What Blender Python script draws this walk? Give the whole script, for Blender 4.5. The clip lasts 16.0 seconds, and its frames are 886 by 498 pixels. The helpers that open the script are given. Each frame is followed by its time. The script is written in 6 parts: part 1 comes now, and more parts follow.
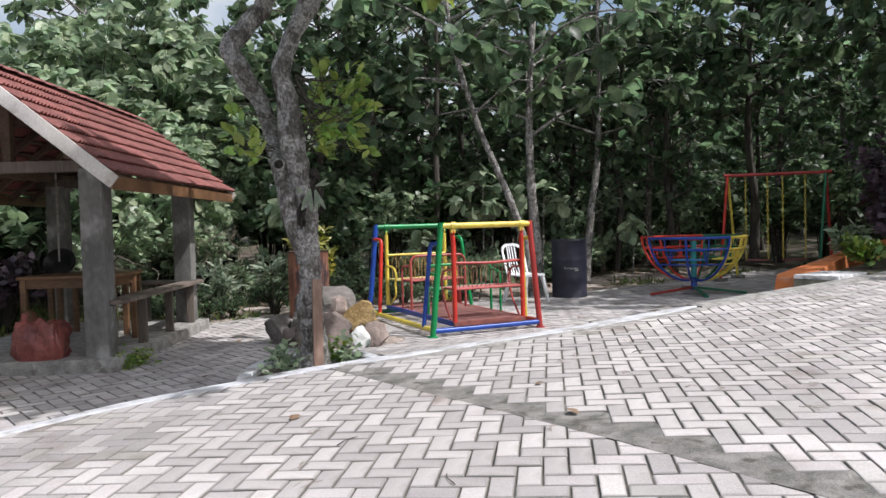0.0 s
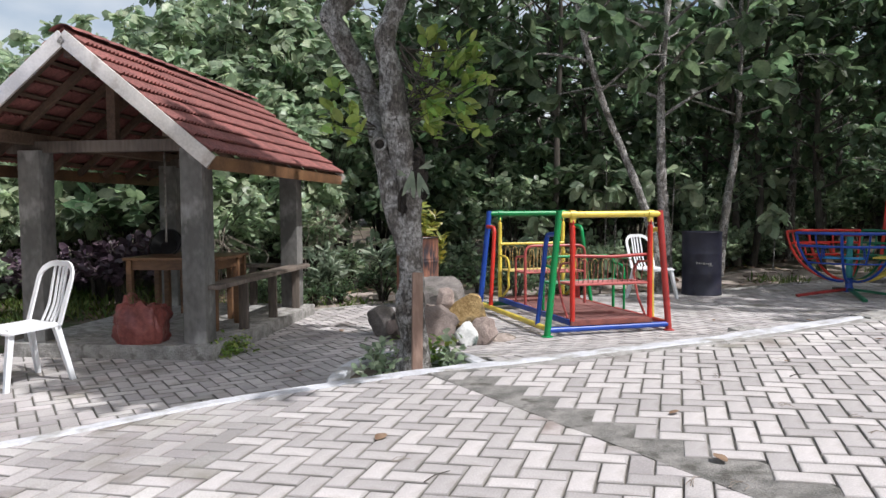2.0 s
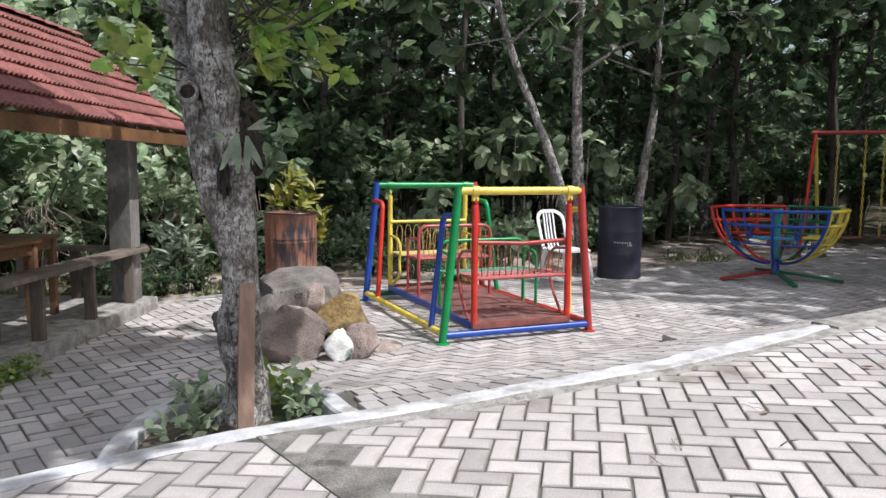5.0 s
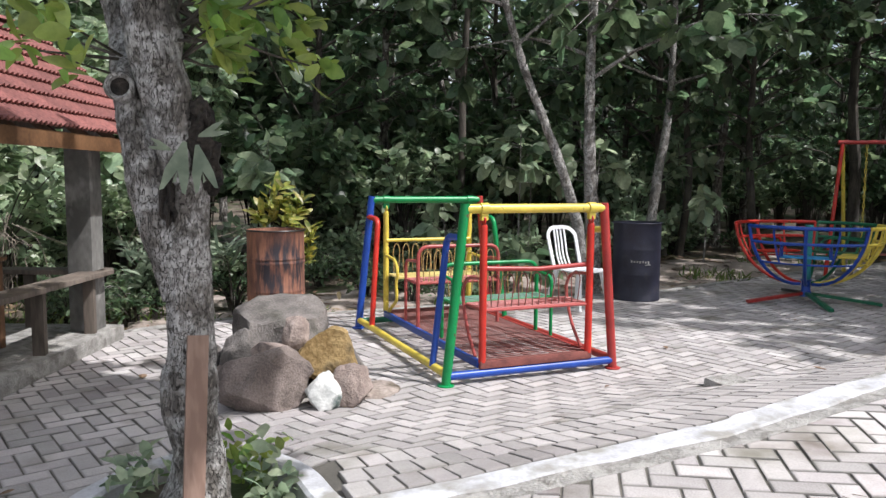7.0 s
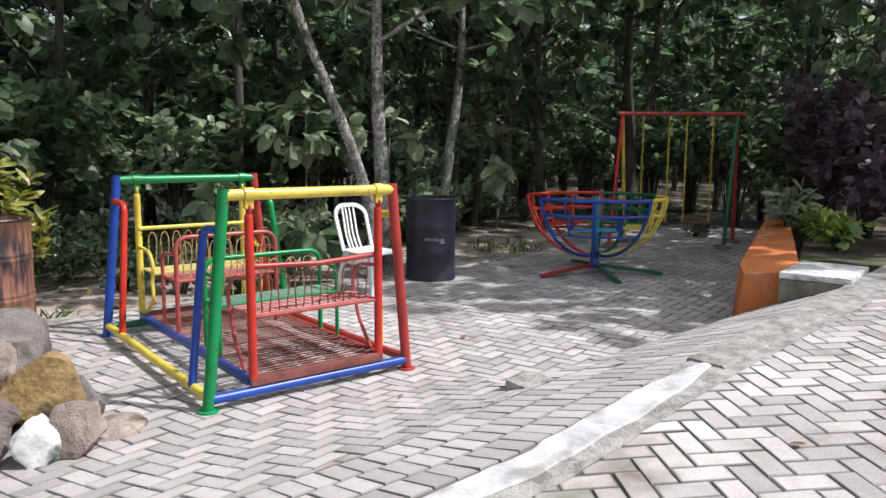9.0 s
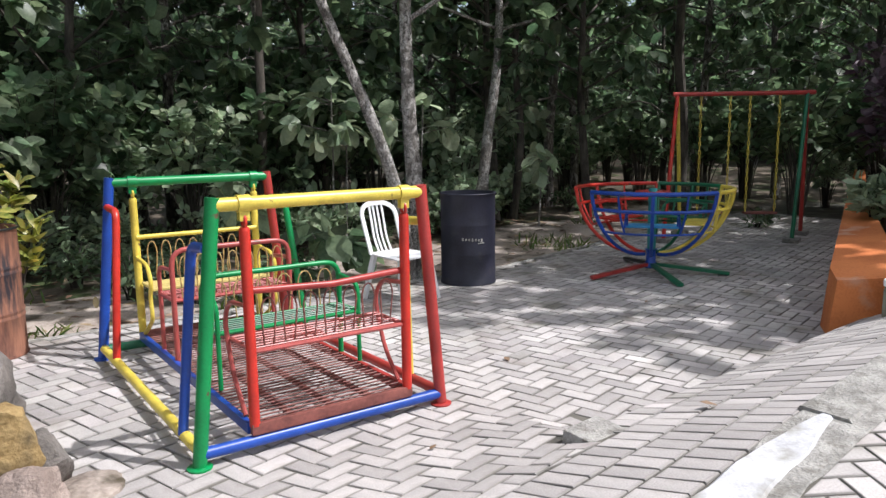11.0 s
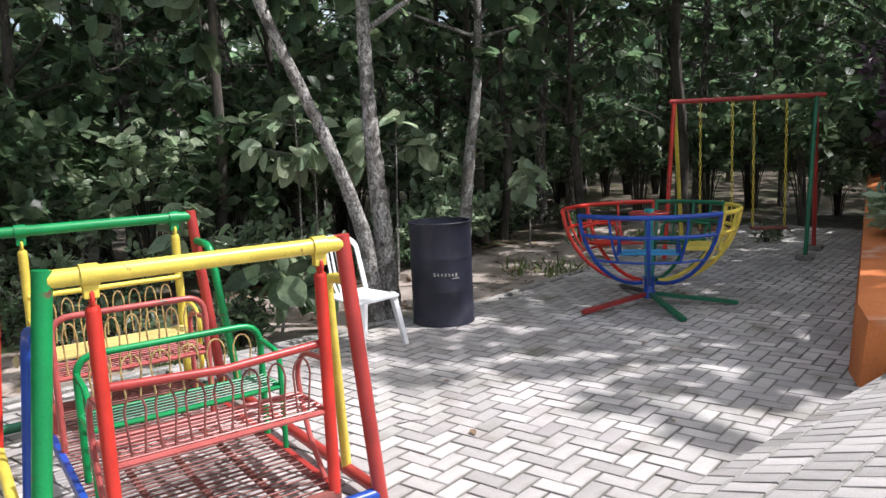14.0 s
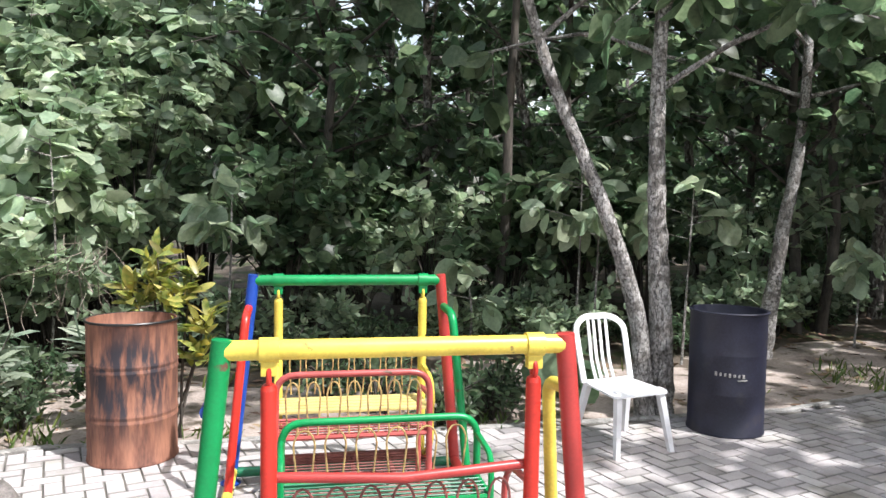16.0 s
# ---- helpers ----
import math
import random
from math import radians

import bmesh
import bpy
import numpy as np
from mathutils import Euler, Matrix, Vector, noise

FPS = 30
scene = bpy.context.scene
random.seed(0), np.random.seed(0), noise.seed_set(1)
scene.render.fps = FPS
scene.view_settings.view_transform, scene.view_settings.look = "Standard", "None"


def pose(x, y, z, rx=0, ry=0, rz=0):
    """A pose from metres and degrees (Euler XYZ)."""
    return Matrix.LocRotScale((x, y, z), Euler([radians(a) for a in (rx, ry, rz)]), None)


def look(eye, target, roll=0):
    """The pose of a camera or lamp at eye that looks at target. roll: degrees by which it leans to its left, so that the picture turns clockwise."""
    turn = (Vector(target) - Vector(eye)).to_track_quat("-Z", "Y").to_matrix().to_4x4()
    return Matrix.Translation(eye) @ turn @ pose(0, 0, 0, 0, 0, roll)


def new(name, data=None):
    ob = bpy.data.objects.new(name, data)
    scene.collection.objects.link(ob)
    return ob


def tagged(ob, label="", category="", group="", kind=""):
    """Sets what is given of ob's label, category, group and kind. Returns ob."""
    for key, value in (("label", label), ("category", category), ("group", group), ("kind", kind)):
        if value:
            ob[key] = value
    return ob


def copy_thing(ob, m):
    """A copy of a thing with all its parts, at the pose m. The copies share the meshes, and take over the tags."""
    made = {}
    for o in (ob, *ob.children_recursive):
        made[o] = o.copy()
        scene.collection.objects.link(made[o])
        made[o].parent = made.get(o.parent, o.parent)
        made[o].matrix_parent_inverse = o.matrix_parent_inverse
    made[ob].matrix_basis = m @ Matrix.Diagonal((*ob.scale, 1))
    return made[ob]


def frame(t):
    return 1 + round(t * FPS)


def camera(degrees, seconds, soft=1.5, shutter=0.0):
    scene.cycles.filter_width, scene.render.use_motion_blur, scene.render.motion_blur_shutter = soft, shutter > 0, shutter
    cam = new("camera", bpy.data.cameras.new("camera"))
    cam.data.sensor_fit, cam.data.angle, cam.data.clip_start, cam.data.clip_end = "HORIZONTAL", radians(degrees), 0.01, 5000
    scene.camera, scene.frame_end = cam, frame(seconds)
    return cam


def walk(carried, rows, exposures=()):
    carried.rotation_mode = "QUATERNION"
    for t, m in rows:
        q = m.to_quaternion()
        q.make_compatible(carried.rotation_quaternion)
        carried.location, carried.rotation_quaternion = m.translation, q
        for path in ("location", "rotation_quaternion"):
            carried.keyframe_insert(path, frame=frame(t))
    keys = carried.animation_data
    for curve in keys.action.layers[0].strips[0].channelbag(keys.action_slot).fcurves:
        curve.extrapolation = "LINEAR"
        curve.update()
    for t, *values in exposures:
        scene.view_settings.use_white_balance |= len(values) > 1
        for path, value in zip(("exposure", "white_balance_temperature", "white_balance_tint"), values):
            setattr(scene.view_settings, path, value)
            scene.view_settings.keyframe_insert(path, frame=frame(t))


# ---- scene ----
cam = camera(61.8, 16.0, 1.45)
PATH = [
    (0, (-3.184, -7.288, 1.227), (-2.353, -5.47, 1.158), -1.6),
    (0.5, (-3.128, -7.122, 1.238), (-2.335, -5.292, 1.086), -3.4),
    (1, (-2.999, -6.978, 1.258), (-2.434, -5.063, 1.158), -0.2),
    (1.5, (-2.927, -6.818, 1.218), (-2.481, -4.878, 1.025), 0.5),
    (2, (-2.902, -6.684, 1.263), (-2.37, -4.759, 1.155), -0.4),
    (2.5, (-2.858, -6.469, 1.3), (-2.135, -4.612, 1.135), -1.0),
    (3, (-2.721, -6.225, 1.314), (-1.955, -4.385, 1.144), -1.1),
    (3.5, (-2.564, -6.001, 1.321), (-1.767, -4.179, 1.102), -0.0),
    (6, (-2.072, -4.86, 1.381), (-1.326, -3.015, 1.174), 0.6),
    (6.5, (-2.037, -4.699, 1.386), (-1.21, -2.893, 1.154), -1.0),
    (7, (-1.926, -4.516, 1.397), (-1.155, -2.68, 1.209), 0.5),
    (7.5, (-1.774, -4.415, 1.408), (-0.993, -2.586, 1.2), 0.9),
    (8, (-1.679, -4.291, 1.412), (-0.816, -2.51, 1.125), 0.0),
    (8.5, (-1.578, -4.071, 1.453), (-0.551, -2.369, 1.233), 1.2),
    (9, (-1.431, -3.906, 1.471), (-0.203, -2.352, 1.197), 0.4),
    (9.5, (-1.237, -3.687, 1.448), (-0.051, -2.105, 1.149), 0.8),
    (12, (-0.733, -3.161, 1.56), (0.385, -1.533, 1.242), -1.6),
    (12.5, (-0.57, -3.123, 1.576), (0.497, -1.463, 1.248), -0.7),
    (13, (-0.422, -2.998, 1.584), (0.726, -1.388, 1.288), -1.1),
    (13.5, (-0.278, -2.836, 1.592), (0.889, -1.235, 1.318), -1.3),
    (14, (-0.165, -2.743, 1.588), (0.968, -1.119, 1.307), -2.6),
    (14.5, (0.019, -2.698, 1.611), (0.876, -0.905, 1.395), -1.1),
    (15, (0.142, -2.614, 1.62), (0.625, -0.688, 1.38), -2.5),
    (15.5, (0.237, -2.469, 1.605), (0.729, -0.542, 1.392), -1.1),
    (16, (0.328, -2.327, 1.656), (0.736, -0.372, 1.538), 1.0),
]

EXPOSURES = [(0.0, 0.05), (3.5, 0.1), (6.0, 0.2), (8.0, 0.24), (9.5, 0.15), (12.0, 0.32), (12.5, 0.34), (13.5, 0.4), (15.0, 0.70), (16.0, 0.84)]
walk(cam, [(t, look(eye, target, roll)) for t, eye, target, roll in PATH], EXPOSURES)

# ---- light ----
SUN_TO = Vector((0.40, -0.40, 0.82)).normalized()
world = bpy.data.worlds.new("sky")
scene.world = world
world.use_nodes = True
wn = world.node_tree
bg = wn.nodes["Background"]
sky = wn.nodes.new("ShaderNodeTexSky")
sky.sky_type = "NISHITA"
sky.sun_disc = False
sky.sun_elevation = math.asin(SUN_TO.z)
sky.sun_rotation = math.atan2(SUN_TO.x, SUN_TO.y)
sky.air_density, sky.dust_density, sky.ozone_density = 1.1, 4.0, 1.0
# thin bright cloud scattered over the whole sky
cloud_at, cloud_map, cloud, cover, veil = (wn.nodes.new("ShaderNode" + k) for k in ("TexCoord", "Mapping", "TexNoise", "MapRange", "Mix"))
cloud_map.inputs["Scale"].default_value = (1.0, 1.0, 2.2)
cloud.inputs["Scale"].default_value, cloud.inputs["Detail"].default_value = 2.4, 7
cover.inputs["From Min"].default_value, cover.inputs["From Max"].default_value = 0.40, 0.62
cover.inputs["To Max"].default_value = 0.9
veil.data_type = "RGBA"
veil.inputs["B"].default_value = (5.6, 5.8, 6.1, 1)
wn.links.new(cloud_at.outputs["Generated"], cloud_map.inputs[0])
wn.links.new(cloud_map.outputs[0], cloud.inputs["Vector"])
wn.links.new(cloud.outputs[0], cover.inputs[0])
wn.links.new(cover.outputs[0], veil.inputs["Factor"])
wn.links.new(sky.outputs[0], veil.inputs["A"])
wn.links.new(veil.outputs["Result"], bg.inputs[0])
bg.inputs[1].default_value = 0.15
sun = new("sun", bpy.data.lights.new("sun", "SUN"))
sun.data.energy, sun.data.angle, sun.data.color = 4.2, radians(0.8), (1.0, 0.982, 0.990)
sun.matrix_world = look(SUN_TO * 30, (0, 0, 0))


# ---- materials ----
def surface(name, c1, c2, scale=4.0, rough=0.7, metal=0.0, bump=0.2, fine=60.0, vary=0.0, island=False,
            spots=None, coords="Object", translucent=0.0, stretch=None, spec=0.5, depth=0.004, grime=None):
    """A two-scale mottled surface: c1 to c2 by broad noise, fine grain, spots of a third colour, bump."""
    m = bpy.data.materials.new(name)
    m.use_nodes = True
    nt = m.node_tree
    N, L = nt.nodes, nt.links.new
    p = N["Principled BSDF"]
    p.inputs["Roughness"].default_value = rough
    p.inputs["Metallic"].default_value = metal
    p.inputs["Specular IOR Level"].default_value = spec
    tc = N.new("ShaderNodeTexCoord")
    out = tc.outputs[coords]
    if stretch:
        mp = N.new("ShaderNodeMapping")
        mp.inputs["Scale"].default_value = stretch
        L(out, mp.inputs[0])
        out = mp.outputs[0]
    big, small = N.new("ShaderNodeTexNoise"), N.new("ShaderNodeTexNoise")
    big.inputs["Scale"].default_value, small.inputs["Scale"].default_value = scale, fine
    big.inputs["Detail"].default_value, small.inputs["Detail"].default_value = 9, 4
    L(out, big.inputs["Vector"]), L(out, small.inputs["Vector"])
    add = N.new("ShaderNodeMath")
    add.operation = "MULTIPLY_ADD"
    add.inputs[1].default_value = 0.45
    L(small.outputs[0], add.inputs[0]), L(big.outputs[0], add.inputs[2])
    ramp = N.new("ShaderNodeMapRange")
    ramp.inputs["From Min"].default_value, ramp.inputs["From Max"].default_value = 0.56, 0.88
    L(add.outputs[0], ramp.inputs[0])
    mix = N.new("ShaderNodeMix")
    mix.data_type = "RGBA"
    mix.inputs["A"].default_value, mix.inputs["B"].default_value = (*c1, 1), (*c2, 1)
    L(ramp.outputs[0], mix.inputs["Factor"])
    col = mix.outputs["Result"]
    if spots:
        sc, sscale, lo, hi = spots
        sn = N.new("ShaderNodeTexNoise")
        sn.inputs["Scale"].default_value, sn.inputs["Detail"].default_value = sscale, 8
        L(out, sn.inputs["Vector"])
        sr = N.new("ShaderNodeMapRange")
        sr.inputs["From Min"].default_value, sr.inputs["From Max"].default_value = lo, hi
        L(sn.outputs[0], sr.inputs[0])
        m2 = N.new("ShaderNodeMix")
        m2.data_type = "RGBA"
        m2.inputs["B"].default_value = (*sc, 1)
        L(col, m2.inputs["A"]), L(sr.outputs[0], m2.inputs["Factor"])
        col = m2.outputs["Result"]
    if vary:
        src = N.new("ShaderNodeNewGeometry").outputs["Random Per Island"] if island else N.new("ShaderNodeObjectInfo").outputs["Random"]
        hsv = N.new("ShaderNodeHueSaturation")
        vr = N.new("ShaderNodeMapRange")
        vr.inputs["To Min"].default_value, vr.inputs["To Max"].default_value = 1 - vary, 1 + vary
        L(src, vr.inputs[0]), L(vr.outputs[0], hsv.inputs["Value"])
        wob = N.new("ShaderNodeMath")
        wob.operation = "PINGPONG"
        wob.inputs[1].default_value = 0.07
        L(src, wob.inputs[0])
        hue = N.new("ShaderNodeMath")
        hue.inputs[1].default_value = 0.465
        L(wob.outputs[0], hue.inputs[0])
        if island:
            L(hue.outputs[0], hsv.inputs["Hue"])
        L(col, hsv.inputs["Color"])
        col = hsv.outputs[0]
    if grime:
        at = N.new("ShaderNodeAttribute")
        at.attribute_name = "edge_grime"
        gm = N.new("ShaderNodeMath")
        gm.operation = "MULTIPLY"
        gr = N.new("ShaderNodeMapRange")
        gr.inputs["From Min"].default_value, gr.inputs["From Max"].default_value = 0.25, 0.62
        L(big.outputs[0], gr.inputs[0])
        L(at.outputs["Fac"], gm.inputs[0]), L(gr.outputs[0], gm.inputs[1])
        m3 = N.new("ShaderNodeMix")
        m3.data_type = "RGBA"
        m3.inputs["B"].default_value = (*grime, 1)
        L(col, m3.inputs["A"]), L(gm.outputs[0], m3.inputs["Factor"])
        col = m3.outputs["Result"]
    L(col, p.inputs["Base Color"])
    if bump:
        b = N.new("ShaderNodeBump")
        b.inputs["Strength"].default_value, b.inputs["Distance"].default_value = bump, depth
        L(add.outputs[0], b.inputs["Height"]), L(b.outputs[0], p.inputs["Normal"])
    if translucent:
        tr, ms = N.new("ShaderNodeBsdfTranslucent"), N.new("ShaderNodeMixShader")
        bright = N.new("ShaderNodeHueSaturation")
        bright.inputs["Value"].default_value, bright.inputs["Saturation"].default_value = 2.2, 1.12
        L(col, bright.inputs["Color"]), L(bright.outputs[0], tr.inputs["Color"])
        ms.inputs[0].default_value = translucent
        L(p.outputs[0], ms.inputs[1]), L(tr.outputs[0], ms.inputs[2])
        L(ms.outputs[0], N["Material Output"].inputs["Surface"])
    return m


def paint(name, c, chip=(0.12, 0.06, 0.04)):
    dark = tuple(v * 0.72 for v in c)
    return surface(name, dark, c, 6, 0.36, 0, 0.15, 90, spots=(chip, 16, 0.68, 0.74), depth=0.002)


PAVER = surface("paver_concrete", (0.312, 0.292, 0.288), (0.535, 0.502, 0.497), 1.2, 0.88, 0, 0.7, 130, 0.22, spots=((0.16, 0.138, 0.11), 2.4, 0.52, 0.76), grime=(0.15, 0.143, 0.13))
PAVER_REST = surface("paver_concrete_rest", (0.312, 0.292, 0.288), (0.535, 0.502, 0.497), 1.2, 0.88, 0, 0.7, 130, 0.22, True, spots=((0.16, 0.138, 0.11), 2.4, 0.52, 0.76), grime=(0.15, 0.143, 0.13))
SAND = surface("joint_sand", (0.06, 0.056, 0.05), (0.16, 0.148, 0.128), 3, 0.95, 0, 0.6, 200)
CEMENT = surface("rough_cement", (0.12, 0.116, 0.108), (0.27, 0.258, 0.243), 8, 0.93, 0, 1.0, 110, spots=((0.09, 0.085, 0.075), 9, 0.54, 0.66), depth=0.02)
CEMENT_PALE = surface("pale_cement", (0.22, 0.213, 0.20), (0.40, 0.388, 0.37), 9, 0.92, 0, 1.0, 70, spots=((0.19, 0.18, 0.165), 12, 0.55, 0.66), depth=0.025)
WHITEWASH = surface("whitewash", (0.40, 0.40, 0.425), (0.585, 0.595, 0.63), 7, 0.85, 0, 0.6, 70, spots=((0.30, 0.29, 0.27), 6, 0.52, 0.66), depth=0.008)
CONCRETE = surface("post_concrete", (0.115, 0.112, 0.106), (0.235, 0.23, 0.22), 2.4, 0.92, 0, 0.6, 22, spots=((0.40, 0.39, 0.375), 3.2, 0.55, 0.64), stretch=(1, 1, 0.6), depth=0.01)
SOIL = surface("forest_soil", (0.045, 0.034, 0.024), (0.17, 0.135, 0.105), 0.9, 0.95, 0, 0.9, 22, spots=((0.045, 0.065, 0.02), 1.7, 0.52, 0.62), depth=0.03)
BARE = surface("bare_earth", (0.20, 0.162, 0.138), (0.43, 0.365, 0.325), 2.0, 0.95, 0, 0.8, 35, spots=((0.07, 0.055, 0.035), 3.5, 0.54, 0.66), depth=0.02)
TILE = surface("clay_tile", (0.15, 0.053, 0.047), (0.33, 0.12, 0.104), 2.0, 0.8, 0, 0.4, 60, 0.25, spots=((0.09, 0.035, 0.03), 5, 0.56, 0.72))
WOOD = surface("weathered_wood", (0.075, 0.06, 0.05), (0.19, 0.155, 0.13), 3, 0.75, 0, 0.5, 40, 0.15, stretch=(1, 1, 0.15))
WOOD_DARK = surface("dark_rafter_wood", (0.07, 0.045, 0.03), (0.16, 0.10, 0.07), 3, 0.8, 0, 0.4, 40, 0.2)
WOOD_TABLE = surface("table_wood", (0.10, 0.05, 0.026), (0.23, 0.12, 0.06), 3, 0.5, 0, 0.3, 40, 0.1, stretch=(0.3, 1, 1))
PLANK = surface("plank_wood", (0.20, 0.125, 0.095), (0.36, 0.25, 0.195), 4, 0.75, 0, 0.4, 50, stretch=(1, 1, 0.12))
BOARD_WHITE = surface("painted_board", (0.48, 0.45, 0.42), (0.68, 0.64, 0.60), 3, 0.7, 0, 0.4, 50, spots=((0.28, 0.22, 0.18), 4, 0.58, 0.72))
BARK = surface("tree_bark", (0.04, 0.034, 0.031), (0.24, 0.215, 0.195), 20, 0.92, 0, 1.0, 75, stretch=(1, 1, 0.5), spots=((0.40, 0.39, 0.37), 17, 0.55, 0.61), depth=0.03)
BARK_DARK = surface("dark_bark", (0.03, 0.026, 0.022), (0.11, 0.095, 0.08), 6, 0.92, 0, 0.8, 40, stretch=(1, 1, 0.3), depth=0.015)
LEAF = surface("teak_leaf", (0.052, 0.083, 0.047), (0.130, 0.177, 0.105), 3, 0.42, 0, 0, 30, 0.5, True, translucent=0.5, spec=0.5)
# paler leaf, its colour raised to stand for foliage in full sun
LEAF_LIT_PALE = surface("lit_pale_leaf", (0.172, 0.228, 0.15), (0.335, 0.395, 0.275), 3, 0.38, 0, 0, 30, 0.4, True, translucent=0.38)
LEAF_BRIGHT = surface("bright_leaf", (0.12, 0.19, 0.045), (0.27, 0.36, 0.10), 3, 0.4, 0, 0, 30, 0.35, True, translucent=0.3)
LEAF_YELLOW = surface("croton_leaf", (0.10, 0.15, 0.035), (0.40, 0.37, 0.10), 9, 0.4, 0, 0, 30, 0.45, True, translucent=0.25)
LEAF_PURPLE = surface("purple_leaf", (0.035, 0.022, 0.034), (0.10, 0.065, 0.085), 4, 0.5, 0, 0, 30, 0.4, True, translucent=0.15)
LEAF_FERN = surface("grey_green_frond", (0.13, 0.17, 0.12), (0.25, 0.30, 0.22), 8, 0.55, 0, 0, 30, 0.2, True, translucent=0.2)
GRASS = surface("grass_blade", (0.05, 0.085, 0.02), (0.12, 0.17, 0.045), 2, 0.55, 0, 0, 30, 0.4, True, translucent=0.25)
STALK = surface("dry_vine_stalk", (0.16, 0.13, 0.10), (0.34, 0.29, 0.25), 6, 0.85, 0, 0.3, 40)
DRY = surface("dry_leaf", (0.12, 0.075, 0.04), (0.26, 0.19, 0.12), 5, 0.8, 0, 0, 30, 0.4, True)
RED = paint("red_paint", (0.62, 0.035, 0.022))
DRED = paint("dull_red_paint", (0.42, 0.045, 0.04))
PINK = paint("faded_red_paint", (0.45, 0.09, 0.082))
GREEN = paint("green_paint", (0.0, 0.27, 0.075))
DGREEN = paint("dull_green_paint", (0.01, 0.15, 0.075))
YELLOW = paint("yellow_paint", (0.80, 0.63, 0.10))
CREAM = paint("cream_paint", (0.72, 0.58, 0.22))
BLUE = paint("blue_paint", (0.015, 0.075, 0.42))
SKYBLUE = paint("light_blue_paint", (0.03, 0.30, 0.62))
TEAL = paint("teal_paint", (0.03, 0.26, 0.27))
ORANGE = surface("orange_plaster", (0.48, 0.13, 0.035), (0.68, 0.22, 0.07), 2, 0.85, 0, 0.4, 60, spots=((0.60, 0.38, 0.28), 3, 0.60, 0.75))
WIRE = surface("rusty_painted_wire", (0.22, 0.12, 0.06), (0.55, 0.40, 0.16), 25, 0.5, 0, 0, 60)
MAROON = surface("brown_red_floor_paint", (0.13, 0.04, 0.035), (0.26, 0.085, 0.07), 6, 0.6, 0, 0.3, 60)
STEEL = surface("worn_steel", (0.20, 0.19, 0.18), (0.38, 0.36, 0.34), 20, 0.45, 0.8, 0.2, 80)
PLASTIC = surface("white_plastic", (0.72, 0.73, 0.75), (0.82, 0.83, 0.85), 5, 0.38, 0, 0.05, 50, spots=((0.55, 0.53, 0.5), 6, 0.62, 0.8))
DRUM_BLACK = surface("black_drum_paint", (0.008, 0.009, 0.019), (0.022, 0.023, 0.042), 4, 0.5, 0, 0.3, 60, spots=((0.05, 0.045, 0.045), 5, 0.62, 0.8))
BAG = surface("red_plastic_bag", (0.13, 0.03, 0.028), (0.32, 0.10, 0.085), 5, 0.4, 0, 0.6, 30, depth=0.02)
BLACK = surface("black_plastic", (0.008, 0.008, 0.009), (0.025, 0.025, 0.025), 5, 0.4, 0, 0.1, 50)
ROCK_GREY = surface("grey_rock", (0.10, 0.09, 0.084), (0.24, 0.215, 0.20), 5, 0.9, 0, 1.0, 75, spots=((0.06, 0.06, 0.045), 4, 0.54, 0.68), depth=0.02)
ROCK_BROWN = surface("brown_rock", (0.125, 0.10, 0.09), (0.27, 0.22, 0.198), 5, 0.9, 0, 1.0, 75, spots=((0.08, 0.065, 0.055), 4, 0.56, 0.7), depth=0.02)
ROCK_PINK = surface("pink_rock", (0.22, 0.17, 0.15), (0.40, 0.325, 0.29), 6, 0.9, 0, 1.0, 75, spots=((0.11, 0.085, 0.075), 6, 0.56, 0.68), depth=0.02)
ROCK_OCHRE = surface("ochre_rock", (0.19, 0.12, 0.045), (0.42, 0.30, 0.14), 5, 0.9, 0, 0.9, 40, spots=((0.09, 0.065, 0.035), 5, 0.52, 0.66), depth=0.02)
ROCK_WHITE = surface("white_rock", (0.42, 0.43, 0.42), (0.70, 0.70, 0.68), 6, 0.85, 0, 0.6, 40, spots=((0.10, 0.13, 0.12), 6, 0.55, 0.64), depth=0.015)
TERRAZZO = surface("speckled_white_slab", (0.55, 0.55, 0.55), (0.78, 0.78, 0.78), 9, 0.6, 0, 0.2, 60, spots=((0.35, 0.35, 0.36), 14, 0.55, 0.65))
MOSSY = surface("mossy_cement", (0.10, 0.105, 0.07), (0.22, 0.22, 0.17), 5, 0.93, 0, 0.7, 60, depth=0.01)
CANOPY = surface("blue_canopy_paint", (0.03, 0.12, 0.42), (0.06, 0.2, 0.6), 3, 0.4, 0, 0.1, 50)


